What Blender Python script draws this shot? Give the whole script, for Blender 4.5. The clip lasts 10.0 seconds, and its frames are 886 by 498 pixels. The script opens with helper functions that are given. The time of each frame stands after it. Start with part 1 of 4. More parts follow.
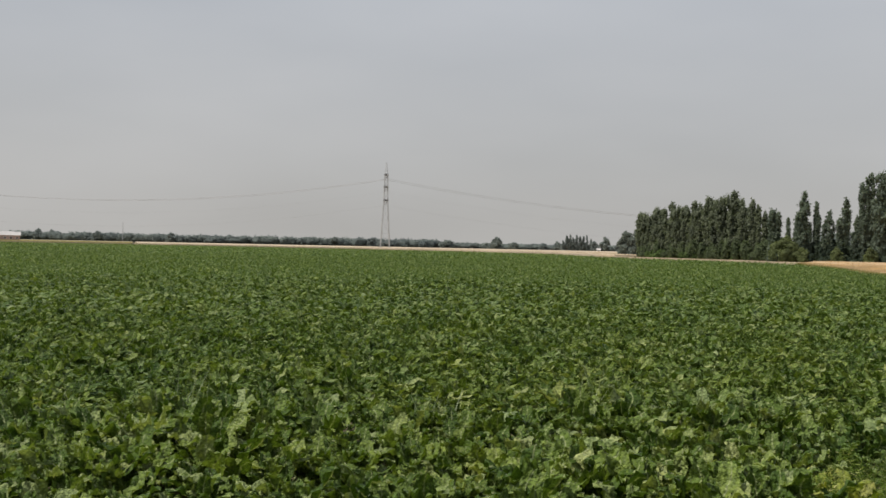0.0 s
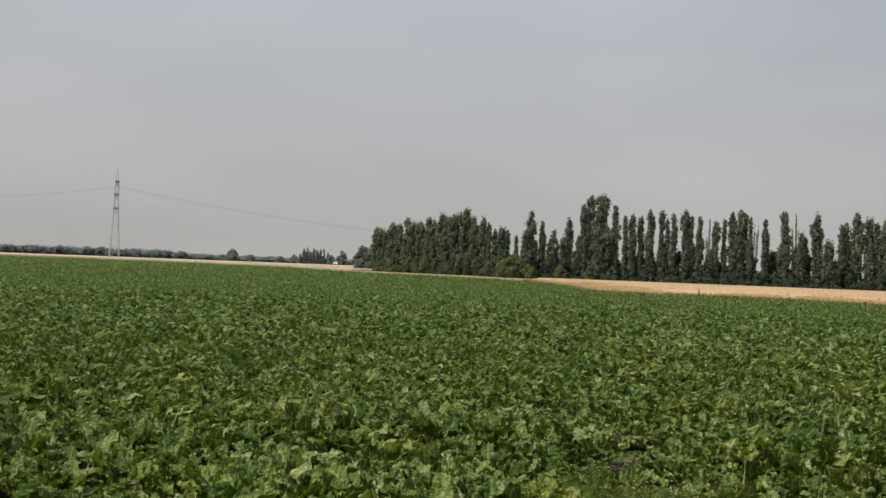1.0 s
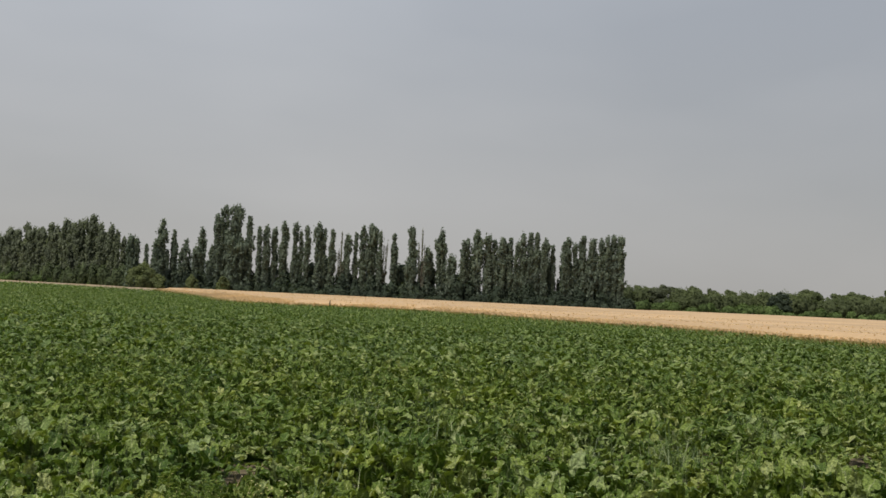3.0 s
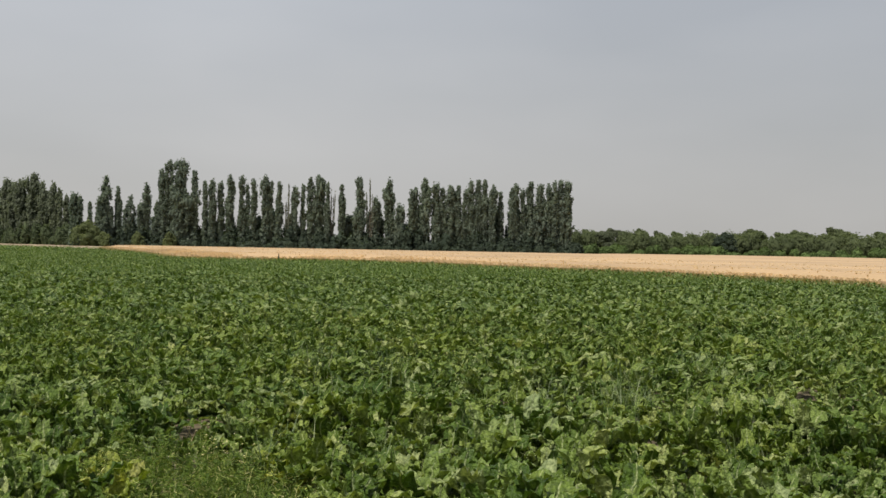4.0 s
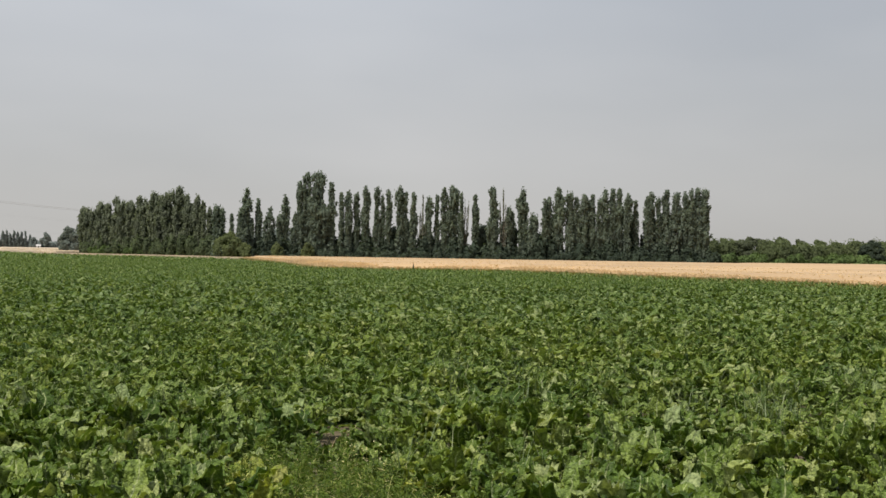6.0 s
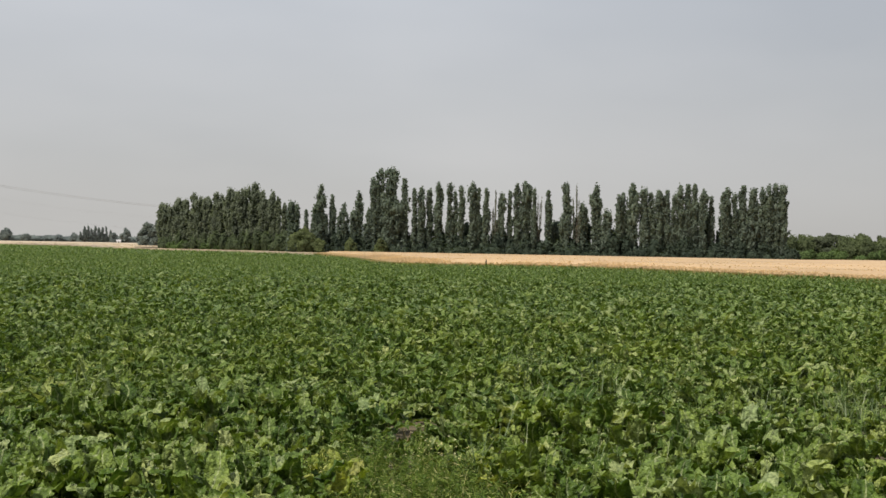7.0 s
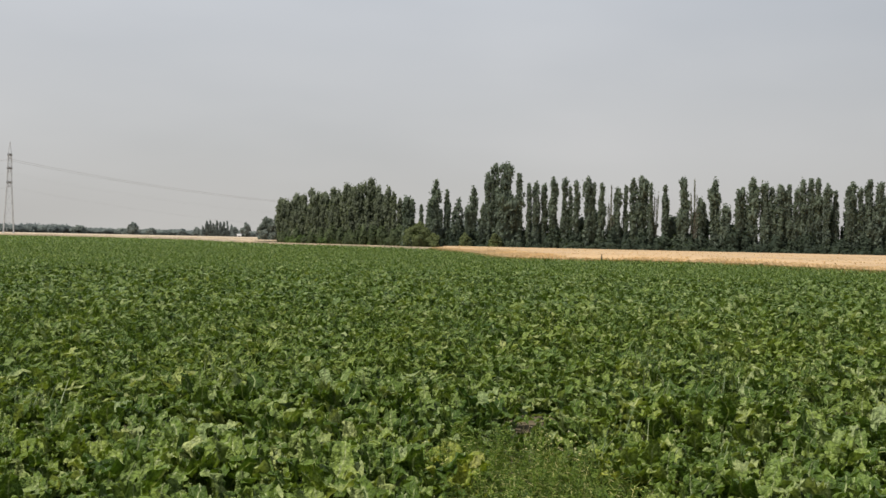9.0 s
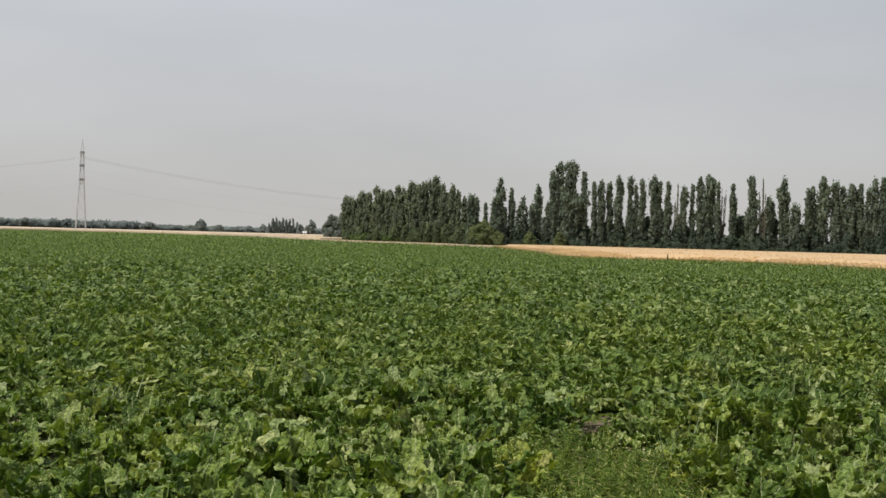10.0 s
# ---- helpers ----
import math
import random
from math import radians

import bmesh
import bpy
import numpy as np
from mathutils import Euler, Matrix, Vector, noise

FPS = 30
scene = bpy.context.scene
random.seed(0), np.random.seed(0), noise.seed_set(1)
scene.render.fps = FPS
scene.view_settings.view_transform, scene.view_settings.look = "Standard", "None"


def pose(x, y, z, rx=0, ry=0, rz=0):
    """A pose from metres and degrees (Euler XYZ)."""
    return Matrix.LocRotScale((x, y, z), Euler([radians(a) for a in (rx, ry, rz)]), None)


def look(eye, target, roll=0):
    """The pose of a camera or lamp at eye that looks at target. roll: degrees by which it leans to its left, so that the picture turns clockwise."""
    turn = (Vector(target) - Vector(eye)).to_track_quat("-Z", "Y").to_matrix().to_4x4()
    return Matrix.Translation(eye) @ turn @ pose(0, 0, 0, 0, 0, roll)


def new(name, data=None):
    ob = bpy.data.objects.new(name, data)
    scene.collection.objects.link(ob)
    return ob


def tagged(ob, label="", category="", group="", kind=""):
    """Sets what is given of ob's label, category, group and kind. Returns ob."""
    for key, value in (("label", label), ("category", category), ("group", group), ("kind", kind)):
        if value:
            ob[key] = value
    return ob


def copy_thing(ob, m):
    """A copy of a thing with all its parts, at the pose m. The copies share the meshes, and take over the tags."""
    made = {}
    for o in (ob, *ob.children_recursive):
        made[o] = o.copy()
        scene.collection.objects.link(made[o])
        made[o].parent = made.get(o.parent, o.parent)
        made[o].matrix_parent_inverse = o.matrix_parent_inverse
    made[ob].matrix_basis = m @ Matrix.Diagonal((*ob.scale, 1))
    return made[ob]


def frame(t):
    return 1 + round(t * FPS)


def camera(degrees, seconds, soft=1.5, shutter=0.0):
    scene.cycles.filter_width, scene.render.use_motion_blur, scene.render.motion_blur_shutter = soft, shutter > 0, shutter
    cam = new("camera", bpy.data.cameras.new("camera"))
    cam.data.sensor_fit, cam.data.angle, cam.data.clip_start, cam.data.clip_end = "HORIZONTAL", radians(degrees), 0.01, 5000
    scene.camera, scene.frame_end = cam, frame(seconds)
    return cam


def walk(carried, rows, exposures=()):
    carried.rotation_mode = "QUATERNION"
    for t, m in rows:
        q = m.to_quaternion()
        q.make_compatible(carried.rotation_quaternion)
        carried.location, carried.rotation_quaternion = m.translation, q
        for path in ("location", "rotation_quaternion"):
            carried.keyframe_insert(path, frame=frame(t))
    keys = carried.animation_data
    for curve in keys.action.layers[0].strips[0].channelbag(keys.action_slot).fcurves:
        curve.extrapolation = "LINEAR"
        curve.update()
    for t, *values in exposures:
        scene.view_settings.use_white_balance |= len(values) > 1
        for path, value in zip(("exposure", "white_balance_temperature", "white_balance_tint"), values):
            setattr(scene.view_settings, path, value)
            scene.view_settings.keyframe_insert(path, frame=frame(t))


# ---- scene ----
cam = camera(43.0, 10.0, soft=1.5, shutter=0.08)

# seconds, x, y, z, pitch, roll, yaw
PATH = [
    (0, -0.209, -0.331, 1.808, -0.13, -1.17, 6.68),
    (0.5, -0.157, -0.281, 1.804, 0.65, -2.11, -0.14),
    (1, -0.107, -0.236, 1.801, 0.94, -2.16, -6.66),
    (1.5, -0.051, -0.148, 1.797, 1.42, -2.66, -12.04),
    (2, -0.011, -0.089, 1.788, 2.62, -3.49, -16.50),
    (2.5, 0.018, -0.074, 1.782, 2.84, -3.86, -20.04),
    (3, 0.067, -0.036, 1.768, 2.29, -2.74, -25.16),
    (3.2, 0.084, -0.025, 1.765, 1.77, -2.01, -27.03),
    (3.48, 0.089, -0.016, 1.762, 1.02, -1.32, -28.59),
    (3.75, 0.084, -0.005, 1.757, 0.29, -1.09, -28.56),
    (4.03, 0.076, 0.004, 1.752, -0.26, -1.10, -27.61),
    (4.3, 0.072, 0.007, 1.750, -0.46, -1.09, -26.39),
    (4.5, 0.085, 0.047, 1.747, -0.44, -1.04, -25.57),
    (5, 0.084, 0.049, 1.744, -0.36, -0.79, -23.95),
    (5.5, 0.076, 0.055, 1.747, -0.17, -0.84, -21.89),
    (5.7, 0.071, 0.050, 1.747, 0.09, -0.86, -21.56),
    (6.07, 0.060, 0.038, 1.748, 0.15, -0.90, -20.80),
    (6.43, 0.049, 0.025, 1.750, 0.02, -0.97, -19.69),
    (6.8, 0.038, 0.013, 1.751, -0.09, -1.00, -18.20),
    (7, 0.032, 0.007, 1.751, -0.11, -1.01, -17.27),
    (7.5, 0.019, 0.012, 1.745, -0.26, -1.05, -15.38),
    (8, 0.014, 0.029, 1.740, -0.43, -0.95, -13.70),
    (8.5, 0.000, 0.000, 1.750, -0.44, -0.79, -12.70),
    (9, -0.025, -0.024, 1.751, -0.48, -1.19, -11.46),
    (9.5, -0.065, -0.072, 1.761, -0.51, -1.30, -9.25),
    (10, -0.074, -0.080, 1.760, -0.65, -1.49, -8.20),
]
EXPOSURES = [(0.0, 0.0), (1.0, -0.03), (2.5, -0.1), (3.2, -0.08), (4.3, 0.16), (5.5, 0.18), (7.5, 0.22), (10.0, 0.22)]
walk(cam, [(t, pose(x, y, z, 90 + p, r, w)) for t, x, y, z, p, r, w in PATH], EXPOSURES)

# ---- sky and sun: a bright, hazy summer day ----
SUN_AZ, SUN_EL = -112.0, 57.0
world = bpy.data.worlds.new("hazy_sky")
scene.world = world
world.use_nodes = True
wn, wl = world.node_tree.nodes, world.node_tree.links
wn.clear()
w_out = wn.new("ShaderNodeOutputWorld")
w_bg = wn.new("ShaderNodeBackground")
w_sky = wn.new("ShaderNodeTexSky")
w_sky.sky_type = "NISHITA"
w_sky.sun_disc = False
w_sky.sun_elevation, w_sky.sun_rotation = radians(SUN_EL), radians(SUN_AZ)
w_sky.dust_density, w_sky.air_density, w_sky.ozone_density = 3.0, 1.0, 1.0
w_gain = wn.new("ShaderNodeVectorMath")
w_gain.operation = "SCALE"
w_gain.inputs["Scale"].default_value = 0.055
wl.new(w_sky.outputs[0], w_gain.inputs[0])
# thin high cloud: a pale veil with faint, wide streaks, thinning out upwards
w_co = wn.new("ShaderNodeTexCoord")
w_map = wn.new("ShaderNodeMapping")
w_map.inputs["Scale"].default_value = (1.6, 1.6, 5.0)
w_noise = wn.new("ShaderNodeTexNoise")
w_noise.inputs["Scale"].default_value = 1.4
w_noise.inputs["Detail"].default_value = 4.0
w_noise.inputs["Roughness"].default_value = 0.45
wl.new(w_co.outputs["Generated"], w_map.inputs[0])
wl.new(w_map.outputs[0], w_noise.inputs[0])
w_sep = wn.new("ShaderNodeSeparateXYZ")
wl.new(w_co.outputs["Generated"], w_sep.inputs[0])
w_ramp = wn.new("ShaderNodeValToRGB")
w_ramp.color_ramp.elements[0].position = 0.0
w_ramp.color_ramp.elements[0].color = (0.520, 0.508, 0.488, 1)
w_ramp.color_ramp.elements[1].position = 0.26
w_ramp.color_ramp.elements[1].color = (0.510, 0.540, 0.588, 1)
wl.new(w_sep.outputs["Z"], w_ramp.inputs[0])
w_cloud = wn.new("ShaderNodeMapRange")
w_cloud.inputs["From Min"].default_value, w_cloud.inputs["From Max"].default_value = 0.3, 0.7
w_cloud.inputs["To Min"].default_value, w_cloud.inputs["To Max"].default_value = 0.77, 0.99
wl.new(w_noise.outputs["Fac"], w_cloud.inputs["Value"])
w_mix = wn.new("ShaderNodeMix")
w_mix.data_type = "RGBA"
wl.new(w_cloud.outputs[0], w_mix.inputs["Factor"])
wl.new(w_gain.outputs[0], w_mix.inputs["A"])
wl.new(w_ramp.outputs[0], w_mix.inputs["B"])
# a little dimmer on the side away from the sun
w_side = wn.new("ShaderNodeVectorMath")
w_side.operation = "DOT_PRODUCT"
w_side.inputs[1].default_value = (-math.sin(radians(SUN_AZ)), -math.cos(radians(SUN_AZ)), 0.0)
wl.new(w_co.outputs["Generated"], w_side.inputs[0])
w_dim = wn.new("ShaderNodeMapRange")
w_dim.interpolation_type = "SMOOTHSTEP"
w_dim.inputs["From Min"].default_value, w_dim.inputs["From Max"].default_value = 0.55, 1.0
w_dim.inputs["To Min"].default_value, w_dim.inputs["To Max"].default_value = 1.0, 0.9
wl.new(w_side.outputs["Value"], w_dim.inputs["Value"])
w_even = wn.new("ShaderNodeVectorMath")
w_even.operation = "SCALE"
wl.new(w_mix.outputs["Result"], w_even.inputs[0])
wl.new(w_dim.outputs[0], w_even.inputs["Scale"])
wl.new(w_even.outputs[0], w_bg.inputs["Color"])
wl.new(w_bg.outputs[0], w_out.inputs[0])

sun_data = bpy.data.lights.new("sun", "SUN")
sun_data.energy, sun_data.angle, sun_data.color = 5.0, radians(0.6), (1.0, 0.95, 0.86)
sun = new("sun", sun_data)
az, el = radians(SUN_AZ), radians(SUN_EL)
sun.matrix_world = look((math.sin(az) * math.cos(el) * 100, math.cos(az) * math.cos(el) * 100, math.sin(el) * 100), (0, 0, 0))


# ---- materials ----
def nodes_of(name):
    m = bpy.data.materials.new(name)
    m.use_nodes = True
    nt = m.node_tree
    return m, nt.nodes, nt.links, nt.nodes["Principled BSDF"]


def noise_node(n, l, scale, detail=3.0, rough=0.55, stretch=None):
    co = n.new("ShaderNodeTexCoord")
    tex = n.new("ShaderNodeTexNoise")
    tex.inputs["Scale"].default_value = scale
    tex.inputs["Detail"].default_value = detail
    tex.inputs["Roughness"].default_value = rough
    if stretch:
        mp = n.new("ShaderNodeMapping")
        mp.inputs["Scale"].default_value = stretch
        l.new(co.outputs["Object"], mp.inputs[0])
        l.new(mp.outputs[0], tex.inputs[0])
    else:
        l.new(co.outputs["Object"], tex.inputs[0])
    return tex


def ramp_node(n, l, source, stops):
    r = n.new("ShaderNodeValToRGB")
    while len(r.color_ramp.elements) < len(stops):
        r.color_ramp.elements.new(0.5)
    for e, (p, c) in zip(r.color_ramp.elements, stops):
        e.position, e.color = p, (*c, 1)
    l.new(source, r.inputs[0])
    return r


def mix_node(n, l, a, b, fac, blend="MIX"):
    m = n.new("ShaderNodeMix")
    m.data_type, m.blend_type = "RGBA", blend
    for key, v in (("Factor", fac), ("A", a), ("B", b)):
        if hasattr(v, "is_output"):
            l.new(v, m.inputs[key])
        else:
            m.inputs[key].default_value = v if key == "Factor" else (*v, 1)
    return m.outputs["Result"]


def random_of(n, l):
    """One random number for each object and each loose piece of a mesh."""
    ob, geo, add = n.new("ShaderNodeObjectInfo"), n.new("ShaderNodeNewGeometry"), n.new("ShaderNodeMath")
    add.operation = "ADD"
    l.new(ob.outputs["Random"], add.inputs[0])
    l.new(geo.outputs["Random Per Island"], add.inputs[1])
    fr = n.new("ShaderNodeMath")
    fr.operation = "FRACT"
    l.new(add.outputs[0], fr.inputs[0])
    return fr.outputs[0]


def foliage(name, stops, rough=0.55, specular=0.4, through_light=0.25, patch=0.15, patch_low=0.75, tints=None, rib=None, pale=None, glow=(1.25, 1.3, 0.55)):
    """Leaves: a colour for each leaf, wide patches over the stand, light passing through."""
    m, n, l, p = nodes_of(name)
    col = ramp_node(n, l, random_of(n, l), stops).outputs[0]
    wide = n.new("ShaderNodeTexNoise")
    wide.inputs["Scale"].default_value, wide.inputs["Detail"].default_value = patch, 2.0
    where = n.new("ShaderNodeNewGeometry")
    l.new(where.outputs["Position"], wide.inputs[0])
    low, high = tints or ((patch_low,) * 3, (1.12, 1.1, 1.0))
    tone = ramp_node(n, l, wide.outputs["Fac"], [(0.3, low), (0.7, high)])
    col = mix_node(n, l, col, tone.outputs[0], 1.0, "MULTIPLY")
    if pale:
        # paler, yellower plants, the tint also painting in brighter light: centre, reach, tint
        dist = n.new("ShaderNodeVectorMath")
        dist.operation = "DISTANCE"
        l.new(where.outputs["Position"], dist.inputs[0])
        dist.inputs[1].default_value = pale[0]
        fade = n.new("ShaderNodeMapRange")
        fade.interpolation_type = "SMOOTHSTEP"
        fade.inputs["From Min"].default_value, fade.inputs["From Max"].default_value = pale[1] * 0.25, pale[1]
        fade.inputs["To Min"].default_value, fade.inputs["To Max"].default_value = 1.0, 0.0
        l.new(dist.outputs["Value"], fade.inputs["Value"])
        tinted = mix_node(n, l, col, pale[2], 1.0, "MULTIPLY")
        col = mix_node(n, l, col, tinted, fade.outputs[0])
    if rib:
        uv = n.new("ShaderNodeUVMap")
        sep = n.new("ShaderNodeSeparateXYZ")
        l.new(uv.outputs[0], sep.inputs[0])
        r = ramp_node(n, l, sep.outputs["X"], [(0.44, (0, 0, 0)), (0.495, (1, 1, 1)), (0.505, (1, 1, 1)), (0.56, (0, 0, 0))])
        col = mix_node(n, l, col, rib, r.outputs[0])
        blot = noise_node(n, l, 46.0, 3.0)
        bt = ramp_node(n, l, blot.outputs["Fac"], [(0.38, (0.62, 0.65, 0.62)), (0.62, (1.38, 1.34, 1.3))])
        col = mix_node(n, l, col, bt.outputs[0], 1.0, "MULTIPLY")
        fine = noise_node(n, l, 48.0, 2.0)
        bump = n.new("ShaderNodeBump")
        bump.inputs["Strength"].default_value = 1.0
        bump.inputs["Distance"].default_value = 0.03
        l.new(fine.outputs["Fac"], bump.inputs["Height"])
        l.new(bump.outputs[0], p.inputs["Normal"])
    l.new(col, p.inputs["Base Color"])
    p.inputs["Roughness"].default_value = rough
    p.inputs["Specular IOR Level"].default_value = specular
    tr = n.new("ShaderNodeBsdfTranslucent")
    warm = mix_node(n, l, col, glow, 1.0, "MULTIPLY")
    l.new(warm, tr.inputs["Color"])
    mixed = n.new("ShaderNodeMixShader")
    mixed.inputs[0].default_value = through_light
    l.new(p.outputs[0], mixed.inputs[1])
    l.new(tr.outputs[0], mixed.inputs[2])
    l.new(mixed.outputs[0], n["Material Output"].inputs[0])
    return m


def surface(name, a, b, scale, rough=0.8, wide=None, bump=0.3, distance=0.02, metal=0.0, stretch=None):
    """A plain surface: fine grain between two colours and wide stains."""
    m, n, l, p = nodes_of(name)
    grain = noise_node(n, l, scale, 5.0, 0.6, stretch)
    col = ramp_node(n, l, grain.outputs["Fac"], [(0.32, a), (0.68, b)]).outputs[0]
    stain = noise_node(n, l, wide or scale * 0.12, 2.0)
    tone = ramp_node(n, l, stain.outputs["Fac"], [(0.3, (0.8, 0.8, 0.8)), (0.7, (1.12, 1.1, 1.08))])
    col = mix_node(n, l, col, tone.outputs[0], 1.0, "MULTIPLY")
    l.new(col, p.inputs["Base Color"])
    p.inputs["Roughness"].default_value, p.inputs["Metallic"].default_value = rough, metal
    bn = n.new("ShaderNodeBump")
    bn.inputs["Strength"].default_value, bn.inputs["Distance"].default_value = bump, distance
    l.new(grain.outputs["Fac"], bn.inputs["Height"])
    l.new(bn.outputs[0], p.inputs["Normal"])
    return m


# the palest stop stands in for highlights on glossy, sunlit leaves
M_BEET = foliage("beet_leaf", [(0.0, (0.039, 0.075, 0.013)), (0.40, (0.076, 0.124, 0.024)), (0.78, (0.134, 0.190, 0.050)), (1.0, (0.220, 0.270, 0.126))],
                 rough=0.40, specular=0.17, through_light=0.25, patch=0.9, tints=((0.80, 0.87, 0.92), (1.16, 1.09, 0.86)), rib=(0.27, 0.31, 0.15), pale=((10.0, 11.0, 0.3), 21.0, (1.20, 1.13, 1.15)))
# dark sheet colour that paints in the shade between the beet leaves
M_BEETSHADE = foliage("beet_canopy", [(0.0, (0.030, 0.052, 0.008)), (1.0, (0.038, 0.064, 0.010))], rough=0.9, specular=0.05, through_light=0.1, patch=0.05, patch_low=0.85)
# darkest stop paints in shadow among the weeds, the palest are flecks
M_WEED = foliage("weed_leaf", [(0.0, (0.050, 0.092, 0.014)), (0.6, (0.128, 0.200, 0.032)), (0.88, (0.23, 0.285, 0.068)), (1.0, (0.54, 0.51, 0.25))], rough=0.6, specular=0.25, through_light=0.3, patch=4.0, patch_low=0.6)
M_FLOWER = foliage("flower_head", [(0.0, (0.45, 0.40, 0.16)), (0.6, (0.52, 0.48, 0.24)), (1.0, (0.58, 0.55, 0.36))], rough=0.7, specular=0.2, through_light=0.2, patch=2.0)
M_YELLOW = foliage("yellowing_leaf", [(0.0, (0.15, 0.20, 0.028)), (0.6, (0.23, 0.275, 0.046)), (1.0, (0.32, 0.335, 0.09))], rough=0.45, specular=0.3, through_light=0.3, patch=2.0, rib=(0.28, 0.30, 0.10))
M_STRAW = foliage("bleached_stalk", [(0.0, (0.38, 0.31, 0.18)), (1.0, (0.58, 0.50, 0.34))], rough=0.7, specular=0.2, through_light=0.1, patch=2.0)
M_GRASS = foliage("grass_blade", [(0.0, (0.07, 0.11, 0.04)), (0.7, (0.13, 0.18, 0.08)), (1.0, (0.28, 0.31, 0.18))], rough=0.5, specular=0.35, through_light=0.3, patch=1.0)
# poplar and copse greens are lifted and greyed to stand in for haze
M_POPLAR = foliage("poplar_leaf", [(0.0, (0.122, 0.152, 0.122)), (0.6, (0.142, 0.175, 0.140)), (1.0, (0.169, 0.205, 0.164))], rough=0.85, specular=0.12, through_light=0.5, patch=0.45, patch_low=0.8, glow=(1.1, 1.15, 0.8))
M_COPSE = foliage("copse_leaf", [(0.0, (0.137, 0.158, 0.114)), (0.6, (0.158, 0.181, 0.132)), (1.0, (0.190, 0.212, 0.156))], rough=0.85, specular=0.12, through_light=0.5, patch=0.35, patch_low=0.78, glow=(1.1, 1.15, 0.8))
M_GREYLEAF = foliage("grey_poplar_leaf", [(0.0, (0.165, 0.175, 0.150)), (1.0, (0.215, 0.225, 0.195))], rough=0.85, specular=0.12, through_light=0.4, patch=0.45)
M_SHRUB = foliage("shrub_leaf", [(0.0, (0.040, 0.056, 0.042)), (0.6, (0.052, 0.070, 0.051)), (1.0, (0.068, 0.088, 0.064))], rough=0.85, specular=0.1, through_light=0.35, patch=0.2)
M_BANK = foliage("bank_leaf", [(0.0, (0.082, 0.125, 0.046)), (0.6, (0.097, 0.143, 0.052)), (1.0, (0.118, 0.168, 0.065))], rough=0.85, specular=0.1, through_light=0.3, patch=0.15, patch_low=0.68)
M_UNDER = foliage("undergrowth_leaf", [(0.0, (0.088, 0.114, 0.066)), (0.6, (0.104, 0.132, 0.077)), (1.0, (0.128, 0.156, 0.094))], rough=0.85, specular=0.1, through_light=0.5, patch=0.3, patch_low=0.7, glow=(1.1, 1.15, 0.75))
M_BUSH = foliage("bush_leaf", [(0.0, (0.123, 0.150, 0.071)), (0.6, (0.142, 0.169, 0.082)), (1.0, (0.167, 0.194, 0.097))], rough=0.85, specular=0.1, through_light=0.5, patch=0.4, glow=(1.1, 1.15, 0.75))
M_SCRUB = foliage("scrub_leaf", [(0.0, (0.104, 0.129, 0.067)), (0.6, (0.122, 0.150, 0.078)), (1.0, (0.147, 0.174, 0.091))], rough=0.85, specular=0.1, through_light=0.5, patch=0.12, glow=(1.1, 1.15, 0.75))
M_THORN = foliage("thorn_leaf", [(0.0, (0.100, 0.118, 0.076)), (0.6, (0.114, 0.133, 0.086)), (1.0, (0.139, 0.156, 0.103))], rough=0.85, specular=0.1, through_light=0.5, patch=0.12, glow=(1.1, 1.15, 0.75))
# distance haze painted into the leaf colours, palest for the farthest woods
M_FARHAZE = foliage("far_haze_leaf", [(0.0, (0.200, 0.232, 0.230)), (1.0, (0.208, 0.241, 0.239))], rough=0.95, specular=0.0, through_light=0.55, patch=0.03, patch_low=0.94, glow=(1.0, 1.0, 1.0))
M_MIDHAZE = foliage("mid_haze_leaf", [(0.0, (0.135, 0.160, 0.146)), (1.0, (0.155, 0.180, 0.166))], rough=0.9, specular=0.05, through_light=0.45, patch=0.1, patch_low=0.85, glow=(1.0, 1.0, 0.9))
M_BARK = surface("bark", (0.07, 0.055, 0.04), (0.18, 0.15, 0.12), 6.0, 0.9, bump=0.6, stretch=(1, 1, 0.2))
M_SOIL = surface("soil", (0.056, 0.045, 0.023), (0.125, 0.100, 0.055), 7.0, 0.95, wide=0.4, bump=0.8, distance=0.05)
M_WHEAT = foliage("wheat_straw", [(0.0, (0.58, 0.435, 0.27)), (0.5, (0.60, 0.45, 0.28)), (1.0, (0.62, 0.47, 0.30))], rough=0.8, specular=0.1, through_light=0.35, patch=0.12, patch_low=0.95, glow=(1.05, 1.02, 0.75))
M_MARGIN = foliage("margin_grass", [(0.0, (0.26, 0.22, 0.11)), (0.6, (0.34, 0.28, 0.15)), (1.0, (0.44, 0.36, 0.22))], rough=0.8, specular=0.1, through_light=0.4, patch=0.3)
M_WHEATBED = surface("wheat_bed", (0.362, 0.248, 0.137), (0.405, 0.282, 0.158), 3.0, 0.95, wide=0.06, bump=0.15, distance=0.06)
# straw colours of the distant wheat, with haze put into them
M_HAZEWHEAT = foliage("haze_pale_straw", [(0.0, (0.52, 0.44, 0.335)), (1.0, (0.57, 0.485, 0.375))], rough=0.85, specular=0.05, through_light=0.3, patch=0.05, patch_low=0.93, glow=(1.0, 0.98, 0.85))
M_HAZEBED = surface("haze_pale_bed", (0.375, 0.305, 0.222), (0.43, 0.35, 0.258), 3.0, 0.95, wide=0.05, bump=0.15, distance=0.06)
M_FALLOW = surface("fallow_ground", (0.20, 0.175, 0.10), (0.29, 0.25, 0.15), 3.0, 0.95, wide=0.05, bump=0.3, distance=0.06)
